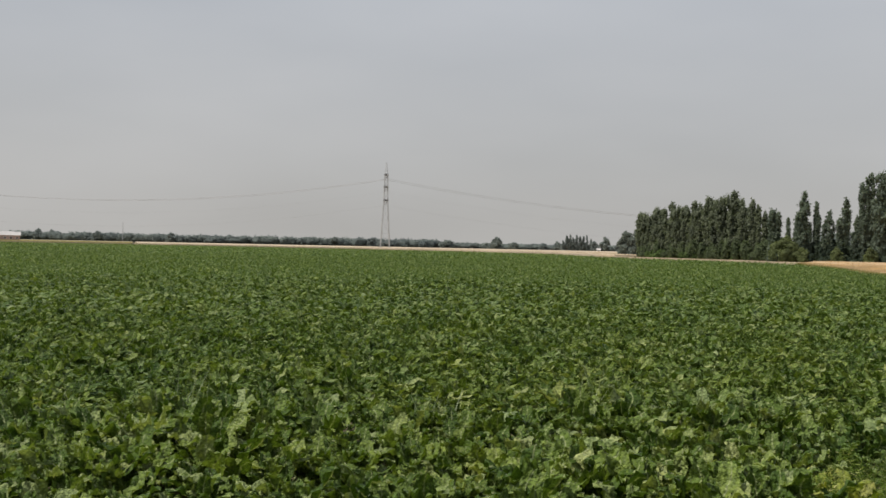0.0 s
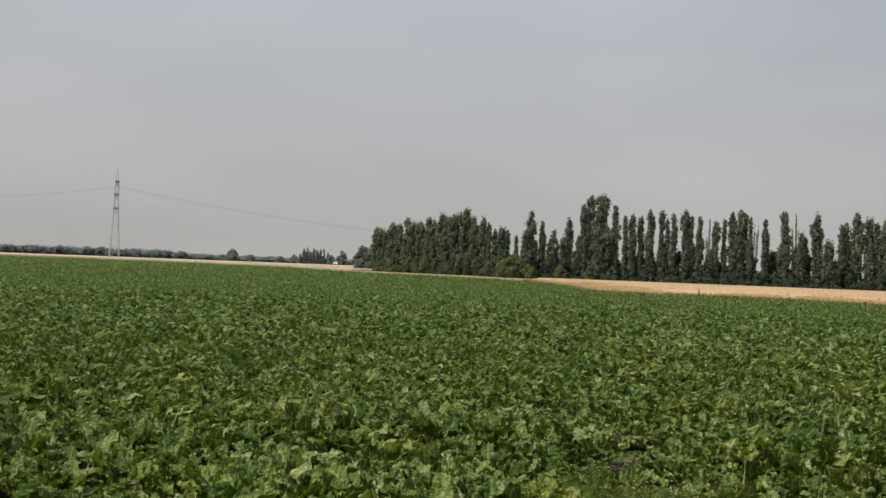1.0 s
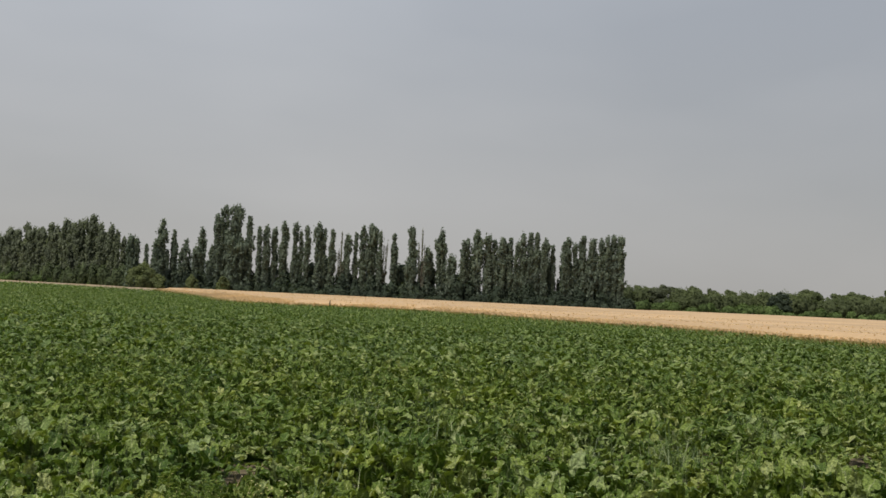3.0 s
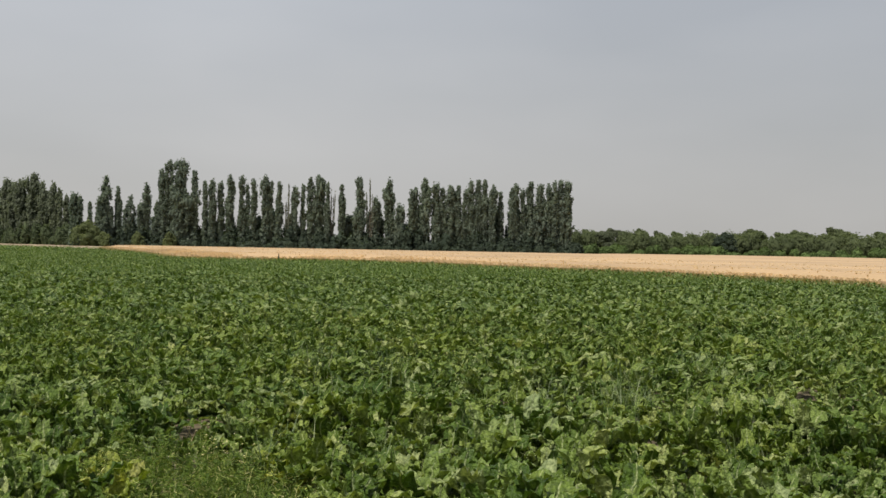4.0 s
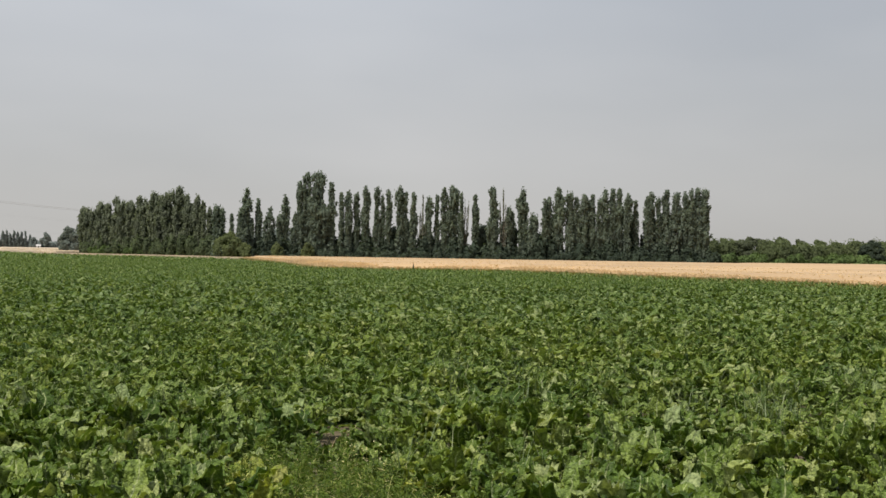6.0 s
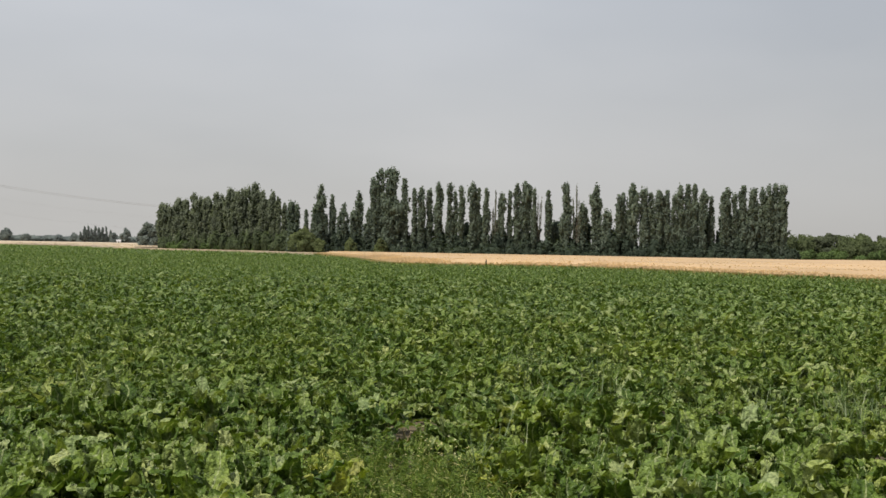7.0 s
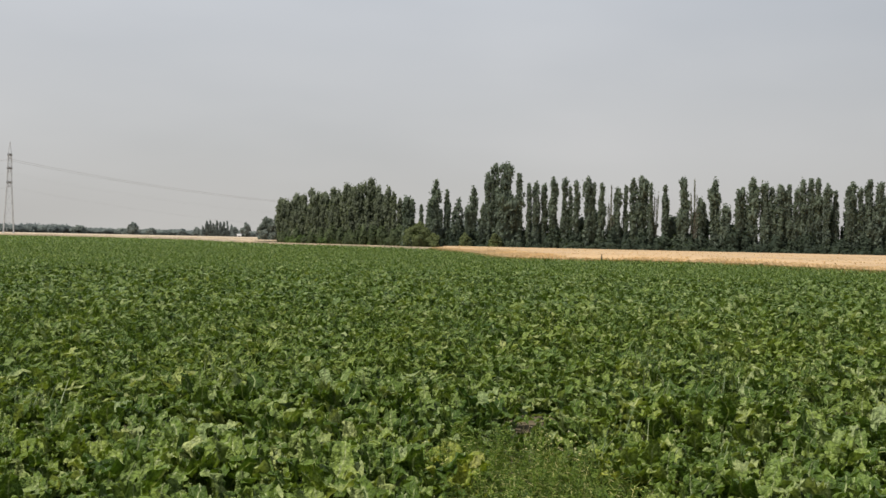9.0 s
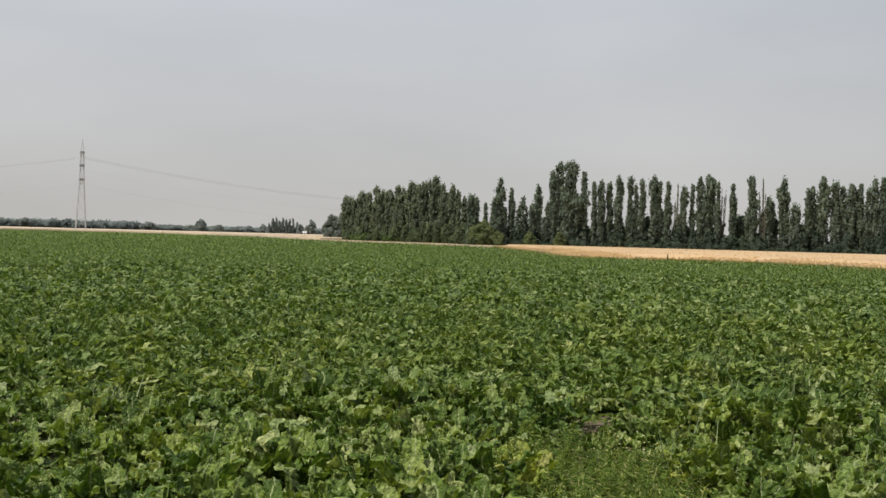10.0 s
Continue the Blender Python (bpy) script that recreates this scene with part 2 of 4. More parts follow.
# the wall's red is greyed in its colour for distance haze
M_REDWALL = surface("haze_greyed_red_wall", (0.36, 0.26, 0.24), (0.44, 0.32, 0.29), 2.0, 0.85, bump=0.1)
M_STEEL = surface("galvanised_steel", (0.27, 0.28, 0.29), (0.36, 0.37, 0.38), 4.0, 0.6, bump=0.05, metal=0.1)
M_CABLE = surface("cable_metal", (0.24, 0.24, 0.25), (0.32, 0.32, 0.33), 2.0, 0.6, bump=0.0, metal=0.2)
M_CERAMIC = surface("insulator_ceramic", (0.07, 0.065, 0.06), (0.11, 0.10, 0.095), 8.0, 0.3, bump=0.0)
M_DARKSTEEL = surface("dark_arm_steel", (0.075, 0.08, 0.085), (0.12, 0.125, 0.13), 4.0, 0.7, bump=0.05)
M_WALL = surface("white_render", (0.70, 0.69, 0.66), (0.82, 0.81, 0.78), 2.0, 0.85, bump=0.1)
M_ROOF = surface("pale_sheet_roof", (0.36, 0.35, 0.35), (0.44, 0.43, 0.43), 2.0, 0.6, bump=0.1)
M_PANE = surface("dark_window_glass", (0.03, 0.035, 0.04), (0.05, 0.055, 0.06), 1.0, 0.12, bump=0.0)
M_STONE = surface("field_stone", (0.30, 0.25, 0.18), (0.48, 0.42, 0.32), 14.0, 0.9, bump=0.4)


# ---- mesh helpers ----
rng = np.random.default_rng(7)


def mesh_of(name, verts, faces, material, uv=None, smooth=False):
    """A mesh from arrays: verts (n, 3), faces (m, k) all with k corners, uv (n, 2) by vertex."""
    verts, faces = np.asarray(verts, float).reshape(-1, 3), np.asarray(faces, int)
    m, k = faces.shape
    me = bpy.data.meshes.new(name)
    me.vertices.add(len(verts))
    me.vertices.foreach_set("co", verts.ravel())
    me.loops.add(m * k)
    me.loops.foreach_set("vertex_index", faces.ravel())
    me.polygons.add(m)
    me.polygons.foreach_set("loop_start", np.arange(0, m * k, k))
    me.polygons.foreach_set("use_smooth", np.full(m, smooth))
    if uv is not None:
        layer = me.uv_layers.new(name="UVMap")
        layer.data.foreach_set("uv", np.asarray(uv, float)[faces.ravel()].ravel())
    me.materials.append(material)
    me.update(calc_edges=True)
    return me


def part(name, me, parent=None, label="", m=None):
    """Links a mesh as one object, under a thing or a part."""
    ob = new(name, me)
    if parent is not None:
        ob.parent = parent
    if m is not None:
        ob.matrix_basis = m
    return tagged(ob, label)


def thing(name, x, y, z, label, category, group="", turn=0.0):
    ob = new(name)
    ob.empty_display_size = 0.1
    ob.matrix_basis = pose(x, y, z, 0, 0, turn)
    return tagged(ob, label, category, group)


def many(verts, faces, mats, offs):
    """Copies of one small mesh by matrices (k, 3, 3) and offsets (k, 3), as one pair of arrays."""
    v = np.einsum("kij,nj->kni", mats, verts) + offs[:, None, :]
    f = faces[None] + (np.arange(len(offs)) * len(verts))[:, None, None]
    return v.reshape(-1, 3), f.reshape(-1, faces.shape[1])


def join(parts):
    vs, fs, n = [], [], 0
    for v, f in parts:
        vs.append(v), fs.append(f + n)
        n += len(v)
    return np.concatenate(vs), np.concatenate(fs)


def tube(points, radii, sides=5):
    """A tapered tube through points, as quads."""
    pts = np.asarray(points, float)
    d = np.gradient(pts, axis=0)
    d /= np.linalg.norm(d, axis=1)[:, None] + 1e-9
    ref = np.where(np.abs(d[:, 2:3]) > 0.9, np.array([[1.0, 0, 0]]), np.array([[0, 0, 1.0]]))
    a = np.cross(d, ref)
    a /= np.linalg.norm(a, axis=1)[:, None]
    b = np.cross(d, a)
    ang = np.arange(sides) / sides * 2 * np.pi
    ring = a[:, None] * np.cos(ang)[None, :, None] + b[:, None] * np.sin(ang)[None, :, None]
    v = pts[:, None] + ring * np.asarray(radii)[:, None, None]
    i, j = np.meshgrid(np.arange(len(pts) - 1), np.arange(sides), indexing="ij")
    k = (j + 1) % sides
    f = np.stack([i * sides + j, i * sides + k, (i + 1) * sides + k, (i + 1) * sides + j], -1)
    return v.reshape(-1, 3), f.reshape(-1, 4)


def rot_z(a):
    m = np.zeros((len(a), 3, 3))
    m[:, 0, 0], m[:, 0, 1], m[:, 1, 0], m[:, 1, 1], m[:, 2, 2] = np.cos(a), -np.sin(a), np.sin(a), np.cos(a), 1
    return m


def inside(px, py, poly):
    hit = np.zeros(len(px), bool)
    for (x0, y0), (x1, y1) in zip(poly, poly[1:] + poly[:1]):
        if y0 != y1:
            hit ^= ((y0 > py) != (y1 > py)) & (px < (x1 - x0) * (py - y0) / (y1 - y0) + x0)
    return hit


def cards(centres, size, spread=0.35, up=0.3, outward=None, stray=0.55):
    """Small pointed leaf clumps (three corners each) at the centres, facing outward where that is given."""
    k = len(centres)
    nrm = rng.normal(size=(k, 3))
    nrm[:, 2] = np.abs(nrm[:, 2]) + up
    if outward is not None:
        nrm = outward * 1.5 + rng.normal(size=(k, 3)) * stray + np.array([0, 0, up])
    nrm /= np.linalg.norm(nrm, axis=1)[:, None]
    t = np.cross(nrm, rng.normal(size=(k, 3)))
    t /= np.linalg.norm(t, axis=1)[:, None]
    b = np.cross(nrm, t)
    s = (size * rng.uniform(1 - spread, 1 + spread, k))[:, None]
    asp = rng.uniform(0.55, 0.95, k)[:, None]
    q = np.stack([centres - t * s * 1.15 - b * s * asp * 0.7, centres + t * s * 1.15 - b * s * asp * 0.6, centres + b * s * asp * 1.3 + nrm * s * 0.2], 1)
    return q.reshape(-1, 3), np.arange(3 * k).reshape(-1, 3)


# ---- the ground, the two wheat fields ----
bm = bmesh.new()
rings = [0, 15, 40, 100, 250, 600, 1500, 4500]
last = None
for r in rings:
    if r == 0:
        ring = [bm.verts.new((0, 0, 0))]
    else:
        ring = [bm.verts.new((r * math.cos(a * math.pi / 24), r * math.sin(a * math.pi / 24), 0)) for a in range(48)]
    if last:
        for i in range(48):
            j = (i + 1) % 48
            bm.faces.new((last[0], ring[i], ring[j]) if len(last) == 1 else (last[i], ring[i], ring[j], last[j]))
    last = ring
ground_me = bpy.data.meshes.new("ground")
bm.to_mesh(ground_me)
bm.free()
ground_me.materials.append(M_SOIL)
tagged(new("ground", ground_me), "flat brown soil of the farmland plain", "ground", kind="structure")

# the beet field's outline; the wheat lies against its right and far edges
EDGE = [(43.6, 38), (42.9, 57), (41.0, 66), (40.0, 78), (37.5, 86), (33.0, 89.5), (27.7, 89.5), (24.8, 92.5), (24.9, 97), (28.8, 125), (32.1, 157), (34.4, 178)]
BEET = [(-95, 1.2), (43.5, 1.2)] + [(x - 0.5, y) for x, y in EDGE] + [(25.3, 209.5), (12, 229.5), (4, 262), (-6, 330), (-40, 385), (-75, 402), (-240, 415), (-240, 60)]
WHEAT_EAST = [(44.0, 1.2)] + EDGE + [(38.5, 186), (111, 155), (121, 165), (157, 175), (195, 151), (250, 1.2)]
WHEAT_FAR = [(4.6, 263), (9, 250), (22, 262), (60, 420), (180, 900), (-364, 900), (-166, 410), (-75, 402.7), (-40, 385.7), (-5.5, 330.7)]

FALLOW = [(-167.5, 410.3), (-366, 900), (-900, 900), (-900, 300), (-240.6, 380), (-240.6, 415.6)]


def bed(poly, z, foot=None, brow=0.0):
    """A slab with the outline poly: its top at z and its sides down to the ground, sloping from brow on a wider foot if given."""
    b = bmesh.new()
    low = [b.verts.new((x, y, 0.002)) for x, y in foot or poly]
    if foot:
        ring = [b.verts.new((x, y, brow)) for x, y in foot]
        for i in range(len(poly)):
            j = (i + 1) % len(poly)
            b.faces.new((low[i], low[j], ring[j], ring[i]))
        low = ring
    top = [b.verts.new((x, y, z)) for x, y in poly]
    b.faces.new(top)
    for i in range(len(poly)):
        j = (i + 1) % len(poly)
        b.faces.new((low[i], low[j], top[j], top[i]))
    bmesh.ops.recalc_face_normals(b, faces=b.faces)
    bmesh.ops.triangulate(b, faces=[f for f in b.faces if len(f.verts) > 4])
    me = bpy.data.meshes.new("straw_bed")
    b.to_mesh(me)
    b.free()
    me.materials.append(M_WHEATBED)
    return me


def wheat_tufts(xy, height, width, nod=0.26):
    """Upright tufts of ripe stalks, two blades each, nodding at the top."""
    k = len(xy)
    out = []
    for i in range(2):
        a = rng.uniform(0, 2 * np.pi, k)
        d = np.stack([np.cos(a), np.sin(a), np.zeros(k)], 1)
        lean = rng.normal(0, nod, (k, 3)) * np.array([1, 1, 0])
        h = (height * rng.uniform(0.90, 1.06, k))[:, None]
        root = np.stack([xy[:, 0], xy[:, 1], np.full(k, 0.02)], 1) + d * 0.04
        tip = root + lean
        tip[:, 2:] = h
        side = np.stack([-d[:, 1], d[:, 0], np.zeros(k)], 1) * width
        q = np.stack([root - side, root + side, tip + side * 0.8 + d * 0.03, tip - side * 0.8 + d * 0.03], 1)
        out.append((q.reshape(-1, 3), np.arange(4 * k).reshape(-1, 4)))
    return join(out)


def scatter(x0, x1, y0, y1, n, poly):
    xy = np.stack([rng.uniform(x0, x1, n), rng.uniform(y0, y1, n)], 1)
    return xy[inside(xy[:, 0], xy[:, 1], poly)]


def inset(poly, m):
    """The outline moved in by about m metres."""
    cx, cy = sum(p[0] for p in poly) / len(poly), sum(p[1] for p in poly) / len(poly)
    return [(x + (cx - x) / math.hypot(cx - x, cy - y) * m, y + (cy - y) / math.hypot(cx - x, cy - y) * m) for x, y in poly]


def edge_scatter(line, width, n, start=0.0):
    """Points in a strip of that width along a line of corners, starting that far in."""
    seg = [(p, q, math.dist(p, q)) for p, q in zip(line, line[1:])]
    total, out = sum(s[2] for s in seg), []
    for p, q, d in seg:
        k = int(n * d / total)
        s, o = rng.random(k)[:, None], start + rng.random(k)[:, None] * width
        nx = np.array([q[1] - p[1], -(q[0] - p[0])]) / d
        out.append(np.array(p) + (np.array(q) - np.array(p)) * s + nx * o)
    return np.concatenate(out)


wheat = tagged(new("wheat_field", bed(inset(WHEAT_EAST, 3.4), 0.73, inset(WHEAT_EAST, 0.6), 0.40)), "ripe golden wheat standing beside the green beet field", "wheat", kind="stuff")
near_w = scatter(22, 70, 8, 190, 10000, inset(WHEAT_EAST, 2.6))
far_w = scatter(60, 250, 10, 210, 3000, WHEAT_EAST)
part("wheat_stalks", mesh_of("wheat_stalks", *wheat_tufts(np.concatenate([near_w, far_w]), 0.742, 0.06), M_WHEAT), wheat)
for i in range(7):
    part("wheat_edge", mesh_of("wheat_edge", *wheat_tufts(edge_scatter(EDGE, 0.6, 4000, 0.55 * i), 0.49 + 0.04 * i, 0.06, 0.1), M_WHEAT), wheat)
tagged(new("field_margin", mesh_of("field_margin", *wheat_tufts(edge_scatter([(x - 0.5, y) for x, y in EDGE], 0.6, 7000), 0.38, 0.035), M_MARGIN)), "brownish dry grass between the beet and wheat", "grass", kind="stuff")
wheat_far = tagged(new("wheat_field", bed(inset(WHEAT_FAR, 1.5), 0.66)), "distant haze-pale band of ripe wheat below the woods", "wheat", kind="stuff")
part("wheat_stalks", mesh_of("wheat_stalks", *wheat_tufts(scatter(-330, 60, 240, 520, 26000, WHEAT_FAR), 0.72, 0.16, 0.1), M_HAZEWHEAT), wheat_far)
wheat_far.data.materials[0] = M_HAZEBED
fallow = tagged(new("fallow_field", bed(FALLOW, 0.66)), "brownish fallow strip of dry grass below the woods", "fallow field", kind="stuff")
fallow.data.materials[0] = M_FALLOW
part("dry_grass", mesh_of("dry_grass", *wheat_tufts(scatter(-420, -160, 390, 560, 9000, FALLOW), 0.8, 0.14), M_MARGIN), fallow)
strip_line = [(34.4, 178), (25.9, 210), (12.6, 230), (4.6, 263)]
strip = tagged(new("wheat_strip", bed(strip_line + [(8.0, 264), (15.4, 232), (28.8, 211.5), (37.4, 179)], 0.41)), "narrow pale strip of ripe wheat below the copse bank", "wheat", kind="stuff")
part("wheat_stalks", mesh_of("wheat_stalks", *wheat_tufts(edge_scatter(strip_line, 2.6, 6000), 0.44, 0.06, 0.1), M_HAZEWHEAT), strip)
strip.data.materials[0] = M_HAZEBED


# ---- the sugar beet ----
def beet_leaf(rows, cols, length, width, stalk, lean, droop, wave, seed, blade_only=False, crumple=0.008):
    """One leaf: a stalk that leans out and an oblong blade with a ruffled rim that arches over. Returns verts, quads, uv."""
    r = np.random.default_rng(seed)
    x, z = stalk * math.sin(radians(lean)), stalk * math.cos(radians(lean))
    verts, uv, quads = [], [], []
    if not blade_only:
        nx, nz = math.cos(radians(lean)) * 0.004, -math.sin(radians(lean)) * 0.004
        verts += [(0, -0.010, 0), (0, 0.010, 0), (x + nx, 0.007, z + nz), (x + nx, -0.007, z + nz)]
        uv += [(0.49, 0), (0.51, 0), (0.51, 0.1), (0.49, 0.1)]
        quads.append((0, 1, 2, 3))
    n0 = len(verts)
    phase, fold, twist = r.uniform(0, 6), r.uniform(0.05, 0.55), r.normal(0, 0.35)
    sway = r.normal(0, 0.02)
    for i in range(rows + 1):
        u = i / rows
        a = radians(lean + (droop - lean) * (0.15 + 0.85 * u ** 1.2))
        if i:
            x, z = x + length / rows * math.sin(a), z + length / rows * math.cos(a)
        half = width * (math.sin(math.pi * (0.13 + 0.78 * u ** 0.9)) ** 0.62) * (1.06 - 0.12 * u)
        tw = twist * u
        for j in range(cols + 1):
            s = 2 * j / cols - 1
            rim = abs(s) ** 1.3
            swing = phase + (10.5 if s > 0 else 12.0) * u + (1.7 if s > 0 else 0)
            ruffle = wave * rim * math.sin(swing) + r.normal(0, crumple)
            pucker = 0.007 * math.sin(phase + 21.0 * u - 3.0 * abs(s)) * math.sin(math.pi * min(1.0, abs(s) * 1.1)) * crumple / 0.008
            lift = fold * abs(s) * half + ruffle + pucker + s * half * math.sin(tw)
            side = s * half * math.cos(tw) * (1 + 0.03 * r.normal() + 0.045 * math.cos(1.2 * swing)) + sway * math.sin(math.pi * u)
            along_ = r.normal(0, 0.009) * rim * length
            verts.append((x - math.cos(a) * lift + math.sin(a) * along_, side, z + math.sin(a) * lift + math.cos(a) * along_))
            uv.append((0.5 + 0.5 * s, 0.1 + 0.9 * u))
    for i in range(rows):
        for j in range(cols):
            p = n0 + i * (cols + 1) + j
            quads.append((p, p + 1, p + cols + 2, p + cols + 1))
    return np.array(verts), np.array(quads), np.array(uv)


# lean, droop, length, half width, stalk: from the upright heart leaves to the flat outer ones
LEAF_KINDS = [(6, 28, 0.18, 0.040, 0.18), (12, 40, 0.20, 0.048, 0.22), (18, 85, 0.20, 0.050, 0.24), (26, 48, 0.21, 0.052, 0.24),
              (32, 110, 0.21, 0.055, 0.26), (42, 70, 0.20, 0.053, 0.24), (50, 120, 0.20, 0.052, 0.24), (60, 85, 0.18, 0.048, 0.22),
              (14, 60, 0.19, 0.050, 0.25), (24, 100, 0.20, 0.055, 0.26), (36, 58, 0.22, 0.055, 0.24), (46, 98, 0.19, 0.050, 0.25)]
PLANT = [0, 1, 2, 3, 4, 5, 8, 9, 10, 11, 6, 7, 9, 3]


def slim(leaves):
    """Each plain blade as one triangle, for plants far off."""
    return [(np.array([v[0], v[1], (v[2] + v[3]) / 2]), np.array([[0, 1, 2]]), np.array([u[0], u[1], u[3]])) for v, f, u in leaves]


def leaf_set(rows, cols, grow=1.0, blade_only=False, wide=1.0, crumple=0.008):
    return [beet_leaf(rows, cols, le * grow, hw * grow * wide, st, ln, dr, 0.021, 40 + i, blade_only, crumple) for i, (ln, dr, le, hw, st) in enumerate(LEAF_KINDS)]


def vigour(x, y):
    """How tall the beet stands: wide swells over the field."""
    return 1.0 + 0.15 * np.sin(1.3 * x + 0.7 * y) * np.sin(0.8 * y - 0.5 * x) + 0.08 * np.sin(0.21 * x + 1.7) * np.cos(0.17 * y)


ROW_AZ = radians(-17.0)
AWAY, ACROSS = np.array([math.sin(ROW_AZ), math.cos(ROW_AZ)]), np.array([math.cos(ROW_AZ), -math.sin(ROW_AZ)])
WEEDS = (1.93, 6.75, 0.6, 1.6)
GAP = (2.5, 8.95)


def plants(reach, row, step, az0, az1, r0, r1, jitter=0.07):
    """Plant places in sown rows, within a fan seen from the field's edge."""
    na, nb = int(reach / row), int(reach / step)
    a, b = np.meshgrid(np.arange(-na, na + 1) * row, np.arange(0, nb + 1) * step - 12, indexing="ij")
    xy = a.ravel()[:, None] * ACROSS + b.ravel()[:, None] * AWAY + rng.normal(0, jitter, (a.size, 2))
    d, g = np.hypot(xy[:, 0], xy[:, 1]), np.degrees(np.arctan2(xy[:, 0], xy[:, 1]))
    keep = (d >= r0) & (d < r1) & (g > az0) & (g < az1) & inside(xy[:, 0], xy[:, 1], BEET)
    cx, cy, rx, ry = WEEDS
    keep &= ((xy[:, 0] - cx) / rx) ** 2 + ((xy[:, 1] - cy) / ry) ** 2 > 1
    keep &= ((xy[:, 0] - GAP[0]) / 0.3) ** 2 + ((xy[:, 1] - GAP[1]) / 0.3) ** 2 > 1
    keep &= rng.random(len(xy)) > 0.07
    return xy[keep]


def crop(xy, leaves, kinds, lo=0.75, hi=1.2, flat=1.0):
    """All the leaves of the plants at xy as arrays."""
    vs, n, fs, us = [], 0, [], []
    k = len(xy)
    turn0 = rng.uniform(0, 2 * np.pi, k)
    size = rng.uniform(lo, hi, k) * vigour(xy[:, 0], xy[:, 1])
    root = np.stack([xy[:, 0], xy[:, 1], np.full(k, 0.02)], 1)
    for i, kind in enumerate(kinds):
        v, f, uv = leaves[kind]
        a = turn0 + i * 2.4 + rng.normal(0, 0.35, k)
        m = rot_z(a) * (size * rng.uniform(0.8, 1.15, k))[:, None, None]
        tilt = rng.normal(0, 0.18, k)
        ty = np.zeros((k, 3, 3))
        ty[:, 0, 0], ty[:, 0, 2], ty[:, 1, 1], ty[:, 2, 0], ty[:, 2, 2] = np.cos(tilt), np.sin(tilt), 1, -np.sin(tilt), np.cos(tilt)
        vv, ff = many(v, f, np.array([[[1.0], [1.0], [flat]]]) * (m @ ty), root + rng.normal(0, 0.012, (k, 3)) * np.array([1, 1, 0]))
        vs.append(vv), fs.append(ff + n), us.append(np.tile(uv, (k, 1)))
        n += len(vv)
    return np.concatenate(vs), np.concatenate(fs), np.concatenate(us)


fine = leaf_set(10, 6, 0.97)

near_xy = plants(60, 0.46, 0.20, -44, 62, 1.2, 10)
order = np.argsort(np.hypot(near_xy[:, 0] - 2.2, near_xy[:, 1] - 6.2))
own_xy, rest_xy = near_xy[order[:260]], near_xy[order[260:]]
rest_d, rest_az = np.hypot(rest_xy[:, 0], rest_xy[:, 1]), np.degrees(np.arctan2(rest_xy[:, 0], rest_xy[:, 1]))
close = (rest_d > 5.2) & (rest_az > -33) & (rest_az < 54)
v, f, u = crop(rest_xy[close], fine, PLANT)
field = tagged(new("beet_field", mesh_of("beet_field", v, f, M_BEET, u, True)), "dense rows of broad-leaved green sugar beet", "beet crop", kind="stuff")
v, f, u = crop(rest_xy[~close], leaf_set(4, 2, 0.9), PLANT)
part("beet_rows", mesh_of("beet_rows", v, f, M_BEET, u, True), field)
v, f, u = crop(plants(80, 0.46, 0.20, -32, 54, 10, 23), leaf_set(3, 2, 0.72, True, 0.95, 0.013), [0, 2, 3, 4, 5, 9, 8, 6, 10, 11, 4, 1, 9])
part("beet_rows", mesh_of("beet_rows", v, f, M_BEET, u), field)
v, f, u = crop(plants(110, 0.46, 0.22, -33, 53, 23, 48), leaf_set(2, 1, 0.76, True, 1.15, 0.02), [1, 2, 6, 4, 5, 9, 11, 10, 3])
part("beet_rows", mesh_of("beet_rows", v, f, M_BEET, u), field)
v, f, u = crop(plants(190, 0.46, 0.44, -33, 52, 48, 140), slim(leaf_set(1, 1, 0.66, True, 1.5)), [0, 8, 3, 9, 1, 10, 5], 0.65, 1.3, 1.0)
part("beet_rows", mesh_of("beet_rows", v, f, M_BEET, u), field)
v, f, u = crop(plants(460, 1.0, 1.8, -33, 14, 140, 430, 0.3), leaf_set(1, 1, 1.5, True, 1.8), [8, 3, 9], 0.8, 1.0, 0.8)
part("beet_rows", mesh_of("beet_rows", v, f, M_BEET, u), field)
# dark sheet under the leaves, in the colour of their shaded gaps
part("beet_canopy", bed([(-150, 46), (42.8, 46)] + BEET[3:-1] + [(-240, 60)], 0.10), field).data.materials[0] = M_BEETSHADE

part("beet_canopy", bed([(-9.4, 11.0), (15.4, 11.0), (15.4, 12.0), (42.9, 33.1), (42.7, 45.9), (-31, 45.9), (-9.4, 14)], 0.13), field).data.materials[0] = M_BEETSHADE

side_xy = plants(60, 0.46, 0.24, -88, 88, 1.2, 16)
side_az = np.degrees(np.arctan2(side_xy[:, 0], side_xy[:, 1]))
v, f, u = crop(side_xy[((side_az < -44) | (side_az > 62))], leaf_set(2, 2, 0.9, True, 1.12), [0, 2, 3, 4, 5, 9, 8, 6, 10])
part("beet_rows", mesh_of("beet_rows", v, f, M_BEET, u), field)
# the same shade-coloured sheet fills out the field's sides
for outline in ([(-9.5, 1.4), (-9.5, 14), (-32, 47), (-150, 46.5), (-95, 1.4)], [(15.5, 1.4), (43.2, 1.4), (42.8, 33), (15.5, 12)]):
    part("beet_canopy", bed(outline, 0.3), field).data.materials[0] = M_BEETSHADE

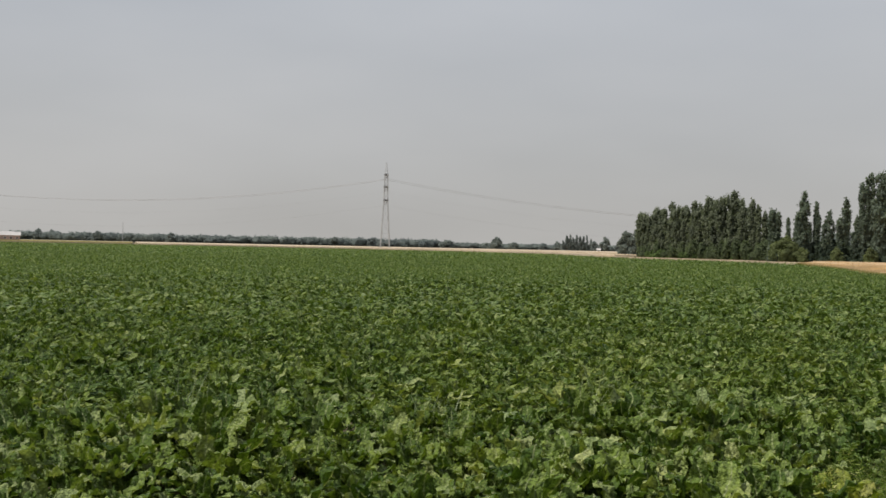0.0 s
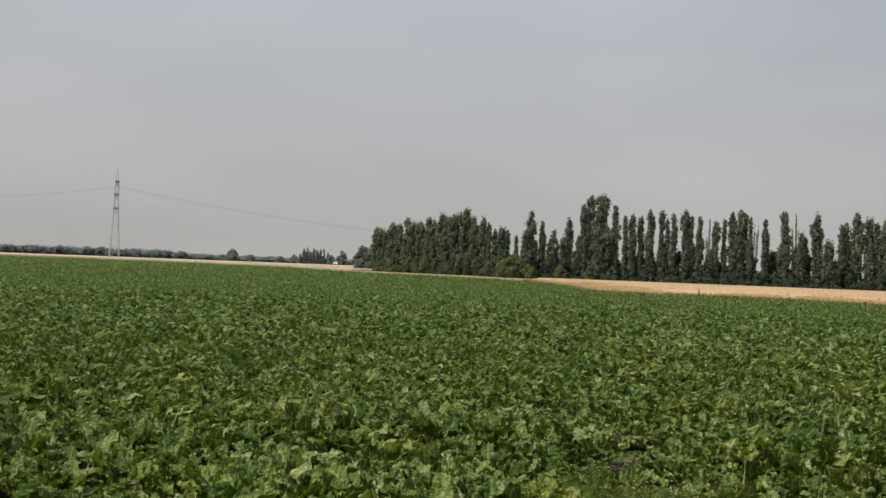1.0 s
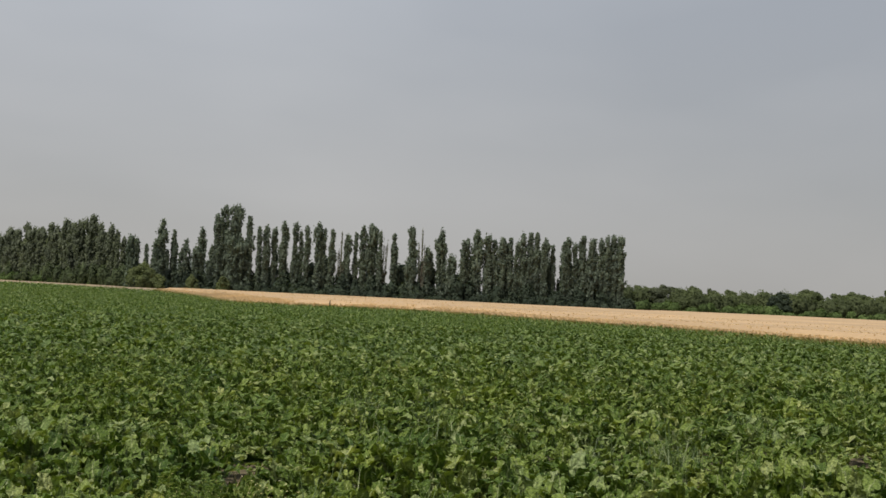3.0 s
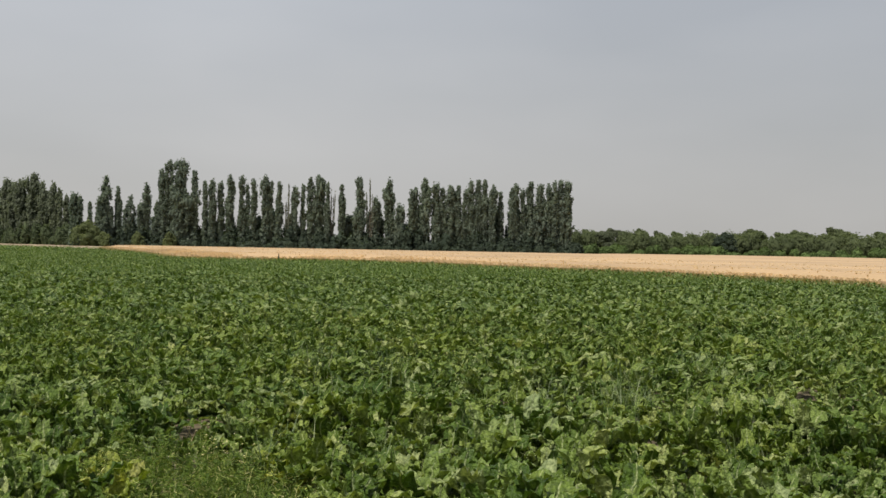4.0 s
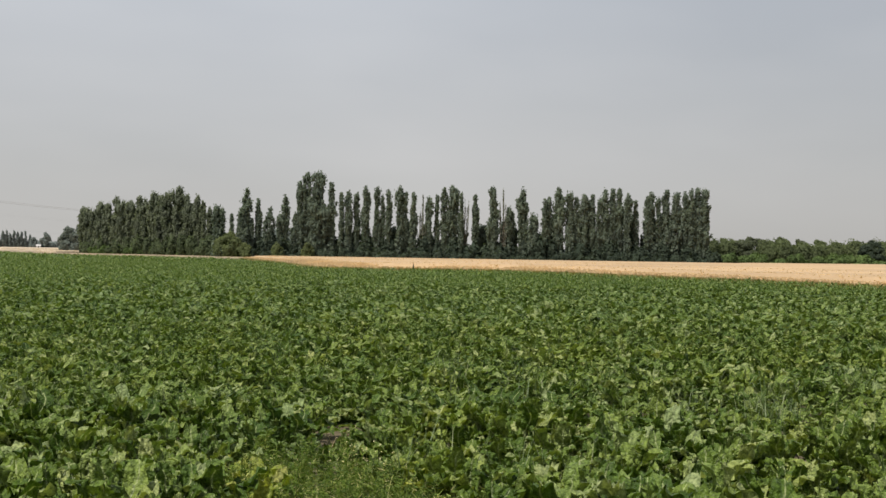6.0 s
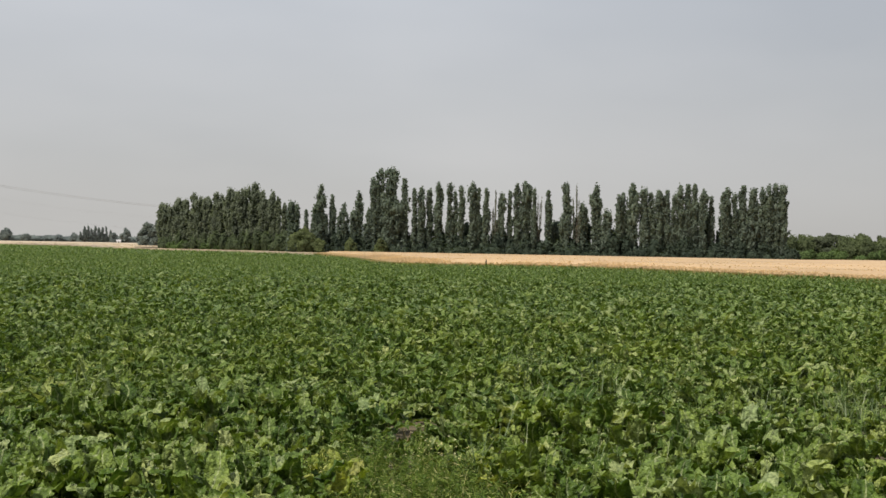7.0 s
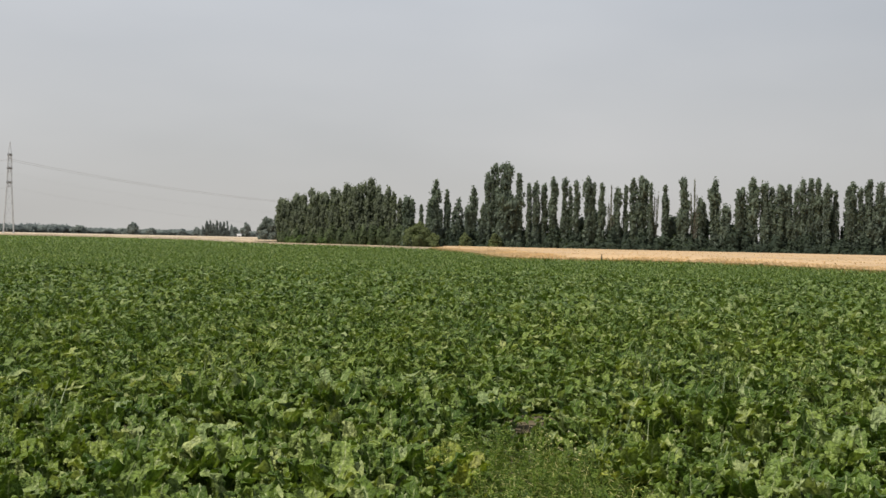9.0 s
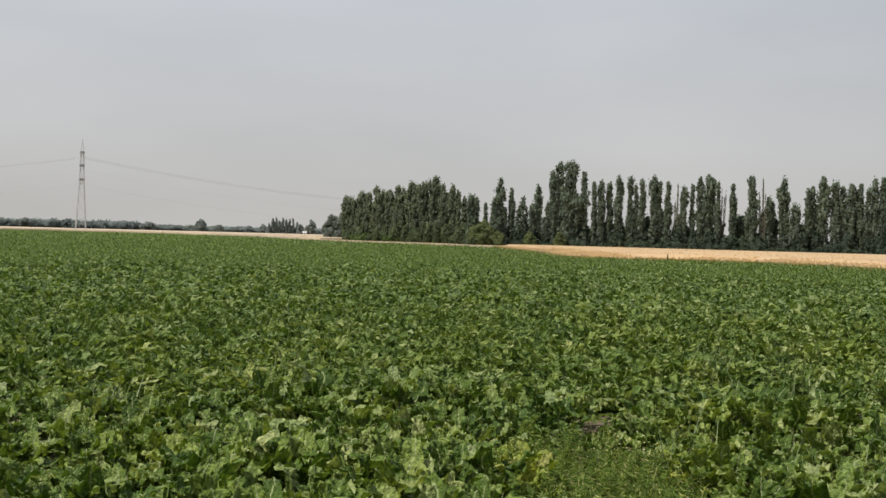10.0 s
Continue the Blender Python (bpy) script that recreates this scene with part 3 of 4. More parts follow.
# the plants nearest the field's edge, leaf by leaf
leaf_meshes = [mesh_of("beet_leaf", v, f, M_BEET, u, True) for v, f, u in fine]
protos = []
for p in range(7):
    x, y = own_xy[p]
    plant = thing("beet_plant", x, y, 0.02, "leafy green sugar beet plant in the crop row", "beet plant", "sugar beet plants")
    turn = random.uniform(0, 360)
    for i, kind in enumerate(PLANT):
        s = random.uniform(0.8, 1.15)
        part("leaf", leaf_meshes[kind], plant, m=pose(random.gauss(0, 0.012), random.gauss(0, 0.012), 0, 0, random.gauss(0, 10), turn + i * 137.5 + random.gauss(0, 20)) @ Matrix.Scale(s, 4))
    plant.scale = (1.05,) * 3
    protos.append(plant)
for i, (x, y) in enumerate(own_xy[7:]):
    src = protos[i % 7]
    s = random.uniform(0.75, 1.2) * float(vigour(x, y))
    src.scale = (s, s, s)
    copy_thing(src, pose(x, y, 0.02, 0, 0, random.uniform(0, 360)))
for src in protos:
    src.scale = (1.05,) * 3


# ---- weeds in the beet ----
def fern_weeds(cx, cy, rx, ry, n):
    """Thin branching stems set with short thread-like leaflets."""
    out = []
    for _ in range(n):
        a, q = rng.uniform(0, 2 * np.pi), math.sqrt(rng.random())
        base = np.array([cx + rx * q * math.cos(a), cy + ry * q * math.sin(a), 0.0])
        h = rng.uniform(0.14, 0.40)
        lean = np.array([*rng.normal(0, 0.07, 2), h])
        side = rng.normal(size=3) * np.array([1, 1, 0])
        side = side / np.linalg.norm(side) * 0.004
        out.append((np.array([base - side, base + side, base + lean + side * 0.4, base + lean - side * 0.4]), np.array([[0, 1, 2, 3]])))
        k = 46
        t = rng.uniform(0.3, 1.0, k)[:, None]
        d = rng.normal(size=(k, 3))
        d[:, 2] = np.abs(d[:, 2]) * 0.7
        d /= np.linalg.norm(d, axis=1)[:, None]
        o = base + lean * t
        w = np.cross(d, rng.normal(size=(k, 3)))
        w = w / np.linalg.norm(w, axis=1)[:, None] * 0.0032
        ln = rng.uniform(0.02, 0.05, k)[:, None]
        quad = np.stack([o - w, o + w, o + d * ln + w * 0.3, o + d * ln - w * 0.3], 1)
        out.append((quad.reshape(-1, 3), np.arange(4 * k).reshape(-1, 4)))
    return join(out)


cx, cy, rx, ry = WEEDS
weeds = tagged(new("weed_patch", mesh_of("weed_patch", *fern_weeds(cx, cy, rx * 0.97, ry, 820), M_WEED)), "feathery green weeds filling a gap in the beet", "weeds", kind="stuff")


def flower_heads(cx, cy, rx, ry, n):
    """Small domed daisy heads on thin stalks."""
    out = []
    ang = np.arange(6) / 6 * 2 * np.pi
    for _ in range(n):
        x, y, z = cx + rng.normal(0, rx), cy + rng.normal(0, ry), rng.uniform(0.26, 0.40)
        r = rng.uniform(0.005, 0.009)
        ring = np.stack([x + r * np.cos(ang), y + r * np.sin(ang), np.full(6, z)], 1)
        v = np.vstack([ring, [[x, y, z + r * 0.7]], [[x, y, z - r * 0.4]]])
        f = [(i, (i + 1) % 6, 6) for i in range(6)] + [((i + 1) % 6, i, 7) for i in range(6)]
        out.append((v, np.array(f)))
        w = 0.0015
        out.append((np.array([[x - w, y, 0.0], [x + w, y, 0.0], [x, y, z]]), np.array([[0, 1, 2]])))
    return join(out)


part("flower_heads", mesh_of("flower_heads", *flower_heads(2.38, 7.55, 0.13, 0.3, 40), M_FLOWER), weeds, "small pale yellow flower heads")


# a grass blade of unit height and bend, at three bends, leaning along x
def blade_mesh(bend):
    w = 0.0045
    v = [(0, -w, 0), (0, w, 0), (bend * 0.3, -w, 0.6), (bend * 0.3, w, 0.6), (bend, -w * 0.2, 1), (bend, w * 0.2, 1)]
    return mesh_of("blade", v, [[0, 1, 3, 2], [2, 3, 5, 4]], M_GRASS)


BLADES = [blade_mesh(bend) for bend in (0.12, 0.26, 0.42)]


def grass_clump(x, y, n, h, label):
    """One clump: single blades that rise together and bend outwards."""
    clump = thing("grass_clump", x, y, 0, label, "grass", "grass clumps in the beet")
    for _ in range(n):
        a = rng.uniform(0, 360)
        bx, by = rng.normal(0, 0.09, 2)
        tall, bend = h * rng.uniform(0.7, 1.1), rng.uniform(0, 3)
        part("blade", BLADES[int(bend)], clump, m=pose(bx, by, 0, 0, 0, a) @ Matrix.Diagonal((tall, 1, tall, 1)))
    return clump


for x, y in [(6.47, 8.6), (6.7, 8.9), (7.4, 9.5), (5.9, 8.75), (4.6, 11.5), (-1.4, 9.4), (-3.76, 10.0), (-0.03, 10.6), (-0.2, 11.4), (0.09, 11.9), (6.24, 8.2), (6.74, 8.46), (8.66, 9.8), (5.87, 12.35)]:
    grass_clump(x, y, random.randint(18, 34), random.uniform(0.46, 0.58), "tall grey-green grass clump growing among the beet")

# thinner grass scattered through the weedier side of the crop
for i in range(30):
    a, d = radians(random.uniform(17, 43)), random.uniform(7.4, 15.0)
    grass_clump(d * math.sin(a), d * math.cos(a), random.randint(7, 16), random.uniform(0.40, 0.54), "sparse grey-green grass tuft poking through the beet")

# yellowing broad-leaved weeds round the patch
for x, y, s in ((1.55, 7.15, 1.0), (1.4, 7.5, 0.95), (1.45, 6.75, 1.0), (1.5, 7.3, 0.9), (2.56, 6.75, 0.95), (2.66, 7.1, 0.9), (2.55, 8.2, 0.6), (2.3, 8.3, 0.5)):
    weed = thing("broad_weed", x, y, 0.01, "yellow-green broad-leaved weed beside the feathery patch", "weed", "yellowing weeds")
    for i, kind in enumerate((1, 3, 8, 10, 4, 5, 9, 11, 2, 0, 6, 3)):
        v, f, u = fine[kind]
        part("leaf", mesh_of("leaf", v * s * random.uniform(0.7, 1.05), f, M_YELLOW, u, True), weed, m=pose(random.gauss(0, 0.02), random.gauss(0, 0.02), 0, 0, random.gauss(0, 9), i * 137.5 + random.gauss(0, 20)))

# dry stems and stones where the soil shows behind the weeds
for i in range(16):
    a = random.uniform(0, 6.28)
    x, y = GAP[0] + random.uniform(-0.4, 0.4), GAP[1] + random.uniform(-0.3, 0.3)
    p0 = np.array([x, y, 0.01])
    p1 = p0 + np.array([math.cos(a) * 0.10, math.sin(a) * 0.10, random.uniform(0.14, 0.32)])
    tagged(new("dry_stem", mesh_of("dry_stem", *tube([p0, (p0 + p1) / 2 + 0.01, p1], [0.005, 0.004, 0.0025]), M_STRAW)), "bleached dry stalk leaning in a soil gap", "plant stem", "dry stalks")
for i in range(14):
    a, n = random.uniform(0, 6.28), random.uniform(0.08, 0.2)
    p0 = np.array([GAP[0] + random.uniform(-0.4, 0.4), GAP[1] + random.uniform(-0.4, 0.4), 0.02])
    p1 = p0 + np.array([math.cos(a) * n, math.sin(a) * n, random.uniform(0.0, 0.05)])
    tagged(new("fallen_straw", mesh_of("fallen_straw", *tube([p0, (p0 + p1) / 2 + np.array([0, 0, 0.01]), p1], [0.008, 0.009, 0.005]), M_STRAW)), "pale dead stalk lying on the bare soil", "plant stem", "fallen stalks")
for i in range(12):
    b = bmesh.new()
    bmesh.ops.create_icosphere(b, subdivisions=1, radius=random.uniform(0.02, 0.045))
    for vert in b.verts:
        vert.co *= random.uniform(0.8, 1.2)
        vert.co.z *= 0.6
    me = bpy.data.meshes.new("stone")
    b.to_mesh(me)
    b.free()
    me.materials.append(M_STONE)
    ob = tagged(new("stone", me), "small pale stone on the bare soil", "stone", "stones in the soil gap")
    ob.location = (GAP[0] + random.uniform(-0.4, 0.4), GAP[1] + random.uniform(-0.35, 0.4), 0.012)


# ---- trees ----
def ball_faces():
    """A rounded cube of 48 triangles."""
    idx, verts, quads = {}, [], []
    for ax in range(3):
        for sgn in (-1, 1):
            for u in (-1, 0):
                for v in (-1, 0):
                    q = []
                    for du, dv in ((0, 0), (1, 0), (1, 1), (0, 1)):
                        p = [0, 0, 0]
                        p[ax], p[(ax + 1) % 3], p[(ax + 2) % 3] = sgn, u + du, v + dv
                        if tuple(p) not in idx:
                            idx[tuple(p)] = len(verts)
                            verts.append(np.array(p) / math.sqrt(sum(c * c for c in p)))
                        q.append(idx[tuple(p)])
                    q = q if sgn > 0 else q[::-1]
                    quads += [q[:3], [q[0], q[2], q[3]]]
    return np.array(verts), np.array(quads)


BALL = ball_faces()


def leaf_mass(mid, axes, scale):
    """The close inner leafage of each lump, uneven in shape."""
    k = len(mid)
    m = rot_z(rng.uniform(0, 6.28, k)) * (axes * scale)[:, :, None]
    v, f = many(BALL[0], BALL[1], m, mid)
    v = v + rng.normal(0, 1, v.shape) * np.repeat(axes, len(BALL[0]), 0) * 0.15
    v[:, 2] = np.maximum(v[:, 2], 0.05)
    return v, f


def ico_faces():
    b = bmesh.new()
    bmesh.ops.create_icosphere(b, subdivisions=1, radius=1.0)
    v, f = np.array([p.co[:] for p in b.verts]), np.array([[p.index for p in q.verts] for q in b.faces])
    b.free()
    return v, f


ICO = ico_faces()


def plume(h, r, base, lean, gaunt=0.0):
    """Leafy lumps along one climbing leader that leans out by lean (x, y): middles and half sizes. Its girth swells and pinches on the way up."""
    m = max(6, int((h - base) * r * 7.0 + (h - base) * 1.2))
    t = np.sort((np.arange(m) + rng.random(m)) / m)
    p1, p2 = rng.uniform(0, 6.28, 2)
    girth = np.interp(t, [0, 0.1, 0.35, 0.6, 0.85, 0.95, 1.0], [0.82, 0.96, 0.90, 0.88, 0.94, 0.74, 0.40]) * (1 - 0.45 * gaunt * t)
    girth *= 1 + 0.28 * np.sin(9.0 * t * h / 12 + p1) + 0.20 * np.sin(21.0 * t * h / 12 + p2)
    a = np.arange(m) * 2.4 + rng.normal(0, 0.8, m)
    hw = np.clip(rng.uniform(0.24, 0.50, m) * (0.45 + 0.5 * r) * (1 - 0.3 * gaunt), 0.13, 0.6)
    hh = hw * rng.uniform(1.5, 3.4, m)
    off = np.maximum(0.0, r * girth * np.sqrt(rng.uniform(0.15, 1.0, m)) - hw * 0.8)
    bow = np.sqrt(t)
    mid = np.stack([np.cos(a) * off + lean[0] * bow, np.sin(a) * off + lean[1] * bow, np.minimum(base + t * (h - base), h - hh * 0.8)], 1)
    return mid, np.stack([hw, hw, hh], 1)


def leafage_of(mid, axes, per, size, core=0.62):
    """Close inner leafage and an outer coat of leaf clumps for each lump."""
    k = len(mid)
    v, f = many(ICO[0], ICO[1], rot_z(rng.uniform(0, 6.28, k)) * (axes * core)[:, :, None], mid)
    v = v + rng.normal(0, 1, v.shape) * np.repeat(axes, len(ICO[0]), 0) * 0.14
    v[:, 2] = np.maximum(v[:, 2], 0.05)
    n = np.repeat(np.arange(k), per)
    d = rng.normal(size=(len(n), 3))
    d /= np.linalg.norm(d, axis=1)[:, None]
    pts = mid[n] + d * axes[n] * rng.uniform(0.6, 1.25, len(n))[:, None]
    pts[:, 2] = np.maximum(pts[:, 2], 0.1)
    out = d / axes[n]
    out /= np.linalg.norm(out, axis=1)[:, None]
    # leaves hang to the outside of the whole tree more than of their own lump
    side = mid[n] * np.array([1.0, 1.0, 0.0])
    side /= np.linalg.norm(side, axis=1)[:, None] + 0.2
    return join([(v, f), cards(pts, size, outward=out * 0.35 + side * 0.65, stray=1.0)])


def poplar(x, y, h, r, label, sparse=0.0, per=15, foot=0.25, leaf=M_POPLAR):
    """A columnar poplar: trunk, limbs that climb steeply, and lumps of leaves along several leaders."""
    tree = thing("poplar_tree", x, y, 0, label, "tree", "poplars of the windbreak")
    bend = rng.normal(0, 0.010 * h, 2)
    zs = np.linspace(0, 0.88 * h, 7)
    trunk = np.stack([bend[0] * np.sin(zs / h * 3), bend[1] * np.sin(zs / h * 2.4), zs], 1)
    part("trunk", mesh_of("trunk", *tube(trunk, np.linspace(0.08 if sparse else 0.17, 0.02, 7) * h / 12, 6), M_BARK), tree)
    tubes, mids, sizes = [], [], []
    if sparse:
        leaders = [(h, r, 0.15 * h, 0.0)] + [(h * rng.uniform(0.6, 0.95), r * 0.7, 0.08 * h, r * rng.uniform(1.0, 2.4)) for _ in range(5)]
    elif r > 1.6:
        leaders = [(h, r * 0.54, foot, 0.0), (h * 0.95, r * 0.3, 0.4 * h, r * 0.32), (h * 0.86, r * 0.3, 0.35 * h, r * 0.75)]
        leaders += [(h * rng.uniform(0.5, 0.76), r * rng.uniform(0.45, 0.6), h * rng.uniform(0.02, 0.12), r * rng.uniform(0.4, 0.65)) for _ in range(8)]
    else:
        leaders = [(h, r * 0.95, foot, 0.0)] + [(h * rng.uniform(0.42, 0.96), r * rng.uniform(0.45, 0.65), h * rng.uniform(0.03, 0.3), r * rng.uniform(0.4, 0.8)) for _ in range(4 if r > 1.0 else 3 if r > 0.6 else 2)]
    turn = rng.uniform(0, 6.28)
    for i, (hh, rr, base, out) in enumerate(leaders):
        a = turn + i * 2.4 + rng.normal(0, 0.3)
        lean = (math.cos(a) * out, math.sin(a) * out)
        mid, axes = plume(hh, max(rr, 0.22), base, lean, 1.0 if sparse else 0.0)
        mid[:, 0] += np.interp(mid[:, 2], zs, trunk[:, 0])
        mid[:, 1] += np.interp(mid[:, 2], zs, trunk[:, 1])
        if sparse:
            keep = rng.random(len(mid)) > sparse
            mid, axes = mid[keep], axes[keep] * np.array([0.5, 0.5, 1.5])
        mids.append(mid), sizes.append(axes)
        z = np.linspace(base, 0.9 * hh, 4)
        q = np.sqrt(np.linspace(0, 0.9, 4))
        tubes.append(tube(np.stack([lean[0] * q + np.interp(z, zs, trunk[:, 0]), lean[1] * q + np.interp(z, zs, trunk[:, 1]), z], 1), [0.05, 0.04, 0.03, 0.012], 4))
    mid, axes = np.concatenate(mids), np.concatenate(sizes)
    for i in rng.choice(len(mid), min(len(mid), int(h)), replace=False):
        c, z0 = mid[i], max(0.3, mid[i][2] - 1.3)
        p0 = np.array([np.interp(z0, zs, trunk[:, 0]), np.interp(z0, zs, trunk[:, 1]), z0])
        tubes.append(tube([p0, p0 * 0.4 + c * 0.6 - [0, 0, 0.15], c], [0.03, 0.022, 0.008], 4))
    part("branching", mesh_of("branching", *join(tubes), M_BARK), tree)
    part("crown", mesh_of("crown", *leafage_of(mid, axes, 10 if sparse else per, 0.10 if sparse else 0.165), M_GREYLEAF if sparse else leaf, smooth=True), tree)
    return tree


def along(p, q, s):
    d = math.hypot(q[0] - p[0], q[1] - p[1])
    return p[0] + (q[0] - p[0]) * s / d, p[1] + (q[1] - p[1]) * s / d


# metres along the line, height, half width
WOOD = [(6.3, 9.4, 0.9), (8.1, 9.2, 1.0), (10.4, 8.8, 1.1), (12.4, 10.3, 1.2), (14.9, 10.0, 1.2), (17.4, 11.1, 1.3), (19.9, 10.4, 1.2), (22.4, 10.2, 1.1),
        (24.9, 11.2, 1.3), (26.6, 10.6, 1.0), (29.3, 11.8, 1.2), (31.6, 10.9, 1.0), (33.5, 11.8, 1.0), (36.8, 12.6, 1.2), (39.1, 11.2, 0.9), (41.8, 10.9, 0.9), (43.5, 10.0, 0.5)]
ROW_1 = [(-3.8, 9.2, 0.95), (-2.6, 8.6, 0.85), (-1.1, 7.8, 0.5), (0.4, 8.4, 0.75), (1.4, 12.0, 0.95), (2.4, 7.0, 0.6), (3.6, 10.4, 0.6), (4.6, 6.6, 0.5), (5.6, 8.7, 0.75),
         (7.5, 7.8, 0.75), (8.2, 10.9, 0.7), (9.9, 8.1, 0.7), (10.7, 13.4, 0.85), (12.1, 14.9, 1.0), (14.0, 15.1, 2.5), (16.0, 13.2, 0.85), (17.5, 11.5, 0.6), (18.9, 11.9, 0.7),
         (20.4, 11.5, 0.7), (21.9, 12.6, 0.8), (23.8, 12.7, 0.7), (24.7, 11.2, 0.4), (25.8, 12.1, 0.6), (27.6, 12.7, 0.9), (28.7, 11.7, 0.4), (29.8, 11.7, 0.7)]
ROW_2 = [(31.6, 11.3, 0.4), (32.8, 11.1, 0.7), (34.3, 11.3, 0.5), (35.2, 12.7, 0.7), (36.8, 12.9, 1.0), (37.8, 11.8, 0.5), (38.8, 10.9, 0.3), (40.7, 11.6, 0.6), (43.3, 12.8, 1.0),
         (45.1, 12.2, 0.4), (46.4, 9.4, 0.8), (48.7, 12.6, 0.9), (50.2, 8.4, 1.0), (52.2, 10.9, 0.5), (53.1, 11.3, 0.7), (54.6, 12.8, 1.0), (56.4, 12.2, 0.7), (57.5, 11.3, 0.6),
         (58.7, 11.8, 0.7), (59.6, 11.0, 0.5), (60.4, 11.9, 0.6)]
ROW_3 = [(61.5, 10.7, 0.6), (62.3, 12.6, 0.8), (63.7, 12.9, 0.7), (64.7, 12.9, 0.7), (66.2, 11.9, 0.6), (67.7, 11.0, 0.4), (69.3, 11.6, 0.6), (70.4, 12.2, 0.8), (71.6, 11.5, 0.6),
         (72.7, 12.7, 0.7), (74.1, 12.3, 0.9), (75.8, 12.3, 0.7), (76.5, 12.8, 0.6), (77.9, 13.1, 0.9), (79.1, 12.8, 0.8)]
BARE = {31.6, 38.8, 45.1}
for s, h, r in WOOD:
    x, y = along((10.4, 247.5), (37.4, 199.7), s * 1.04)
    poplar(x, y, h * 1.04, r * 1.25, "tall green poplar in a dense leafy copse", leaf=M_COPSE)
    x, y = along((13.4, 250.5), (40.4, 202.7), s * 1.04 + rng.uniform(-0.6, 0.6))
    poplar(x, y, h * rng.uniform(0.82, 0.97), r * 1.2, "poplar standing in the second row of the copse", per=8, leaf=M_COPSE)
for s, h, r in ROW_1 + ROW_2 + ROW_3:
    x, y = along((36, 192), (110, 160), s)
    if s in BARE:
        poplar(x, y, h, r, "thin half-bare poplar with sparse grey leaves", sparse=0.2)
    elif h > 14:
        poplar(x, y, h, r, "tallest dark poplar, rising above the windbreak")
    else:
        poplar(x, y + rng.uniform(-0.5, 0.5), h, r * (1.12 if s < 52 else 1.3), "slender dark green columnar poplar in the windbreak")
for i in range(30):
    s = 9.0 + 70.0 * (i + rng.random()) / 30
    x, y = along((37.2, 194.5), (111, 162.5), s)
    poplar(x, y, rng.uniform(4.5, 7.5) if s < 52 else rng.uniform(6.5, 10.0), rng.uniform(1.1, 1.6), "shorter young poplar behind the windbreak row", per=9)


def blob_crown(blobs, per, size, core=0.72):
    """Leaf clumps over lumps: (x, y, z, half width, half height) each."""
    dots, outs = [], []
    for x, y, z, a, c in blobs:
        k = max(12, int(per * a * c))
        d = rng.normal(size=(k, 3))
        d /= np.linalg.norm(d, axis=1)[:, None]
        rad = rng.uniform(0.66, 1.08, k)[:, None] * (0.92 + 0.14 * np.sin(5 * d[:, :1] + x) * np.sin(6 * d[:, 2:] + y))
        dots.append(np.array([x, y, z]) + d * rad * np.array([a, a, c]))
        outs.append(d)
    dots, outs = np.concatenate(dots), np.concatenate(outs)
    dots[:, 2] = np.maximum(dots[:, 2], 0.05)
    b = np.array(blobs)
    return join([cards(dots, size, outward=outs, stray=0.8), leaf_mass(b[:, :3], b[:, [3, 3, 4]], core)])


def hedge_blobs(p, q, width, low, high, step, fat=1.0):
    """Lumps of shrub along a line, of uneven height."""
    d, s, out = math.hypot(q[0] - p[0], q[1] - p[1]), 0.0, []
    while s < d:
        x, y = along(p, q, s)
        h = random.uniform(low, high)
        a = random.uniform(0.7, 1.25) * step * fat
        out.append((x + random.uniform(-width, width), y + random.uniform(-width, width), h * 0.45, a, h * 0.55))
        s += step * random.uniform(0.5, 0.9)
    return out


def thicket(name, blobs, per, size, mat, label, category="shrubs"):
    return tagged(new(name, mesh_of(name, *blob_crown(blobs, per * 1.1, size, 0.74), mat, smooth=True)), label, category, kind="stuff")


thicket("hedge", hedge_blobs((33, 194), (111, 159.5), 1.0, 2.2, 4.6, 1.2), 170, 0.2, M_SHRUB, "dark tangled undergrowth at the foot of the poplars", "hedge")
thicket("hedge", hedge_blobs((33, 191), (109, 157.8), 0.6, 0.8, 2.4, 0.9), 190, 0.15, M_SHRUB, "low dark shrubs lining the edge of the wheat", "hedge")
thicket("copse_undergrowth", hedge_blobs((14, 239.5), (37, 196.5), 1.4, 1.6, 4.6, 1.1, 0.9), 170, 0.18, M_UNDER, "green undergrowth filling the foot of the copse", "undergrowth")
thicket("grassy_bank", hedge_blobs((15.5, 236.0), (29.0, 213.5), 1.0, 0.7, 2.3, 0.8) + hedge_blobs((29.0, 213.5), (35.5, 197), 0.7, 0.6, 1.8, 0.8), 300, 0.14, M_BANK,
        "bright green weedy bank in front of the copse", "bank plants")


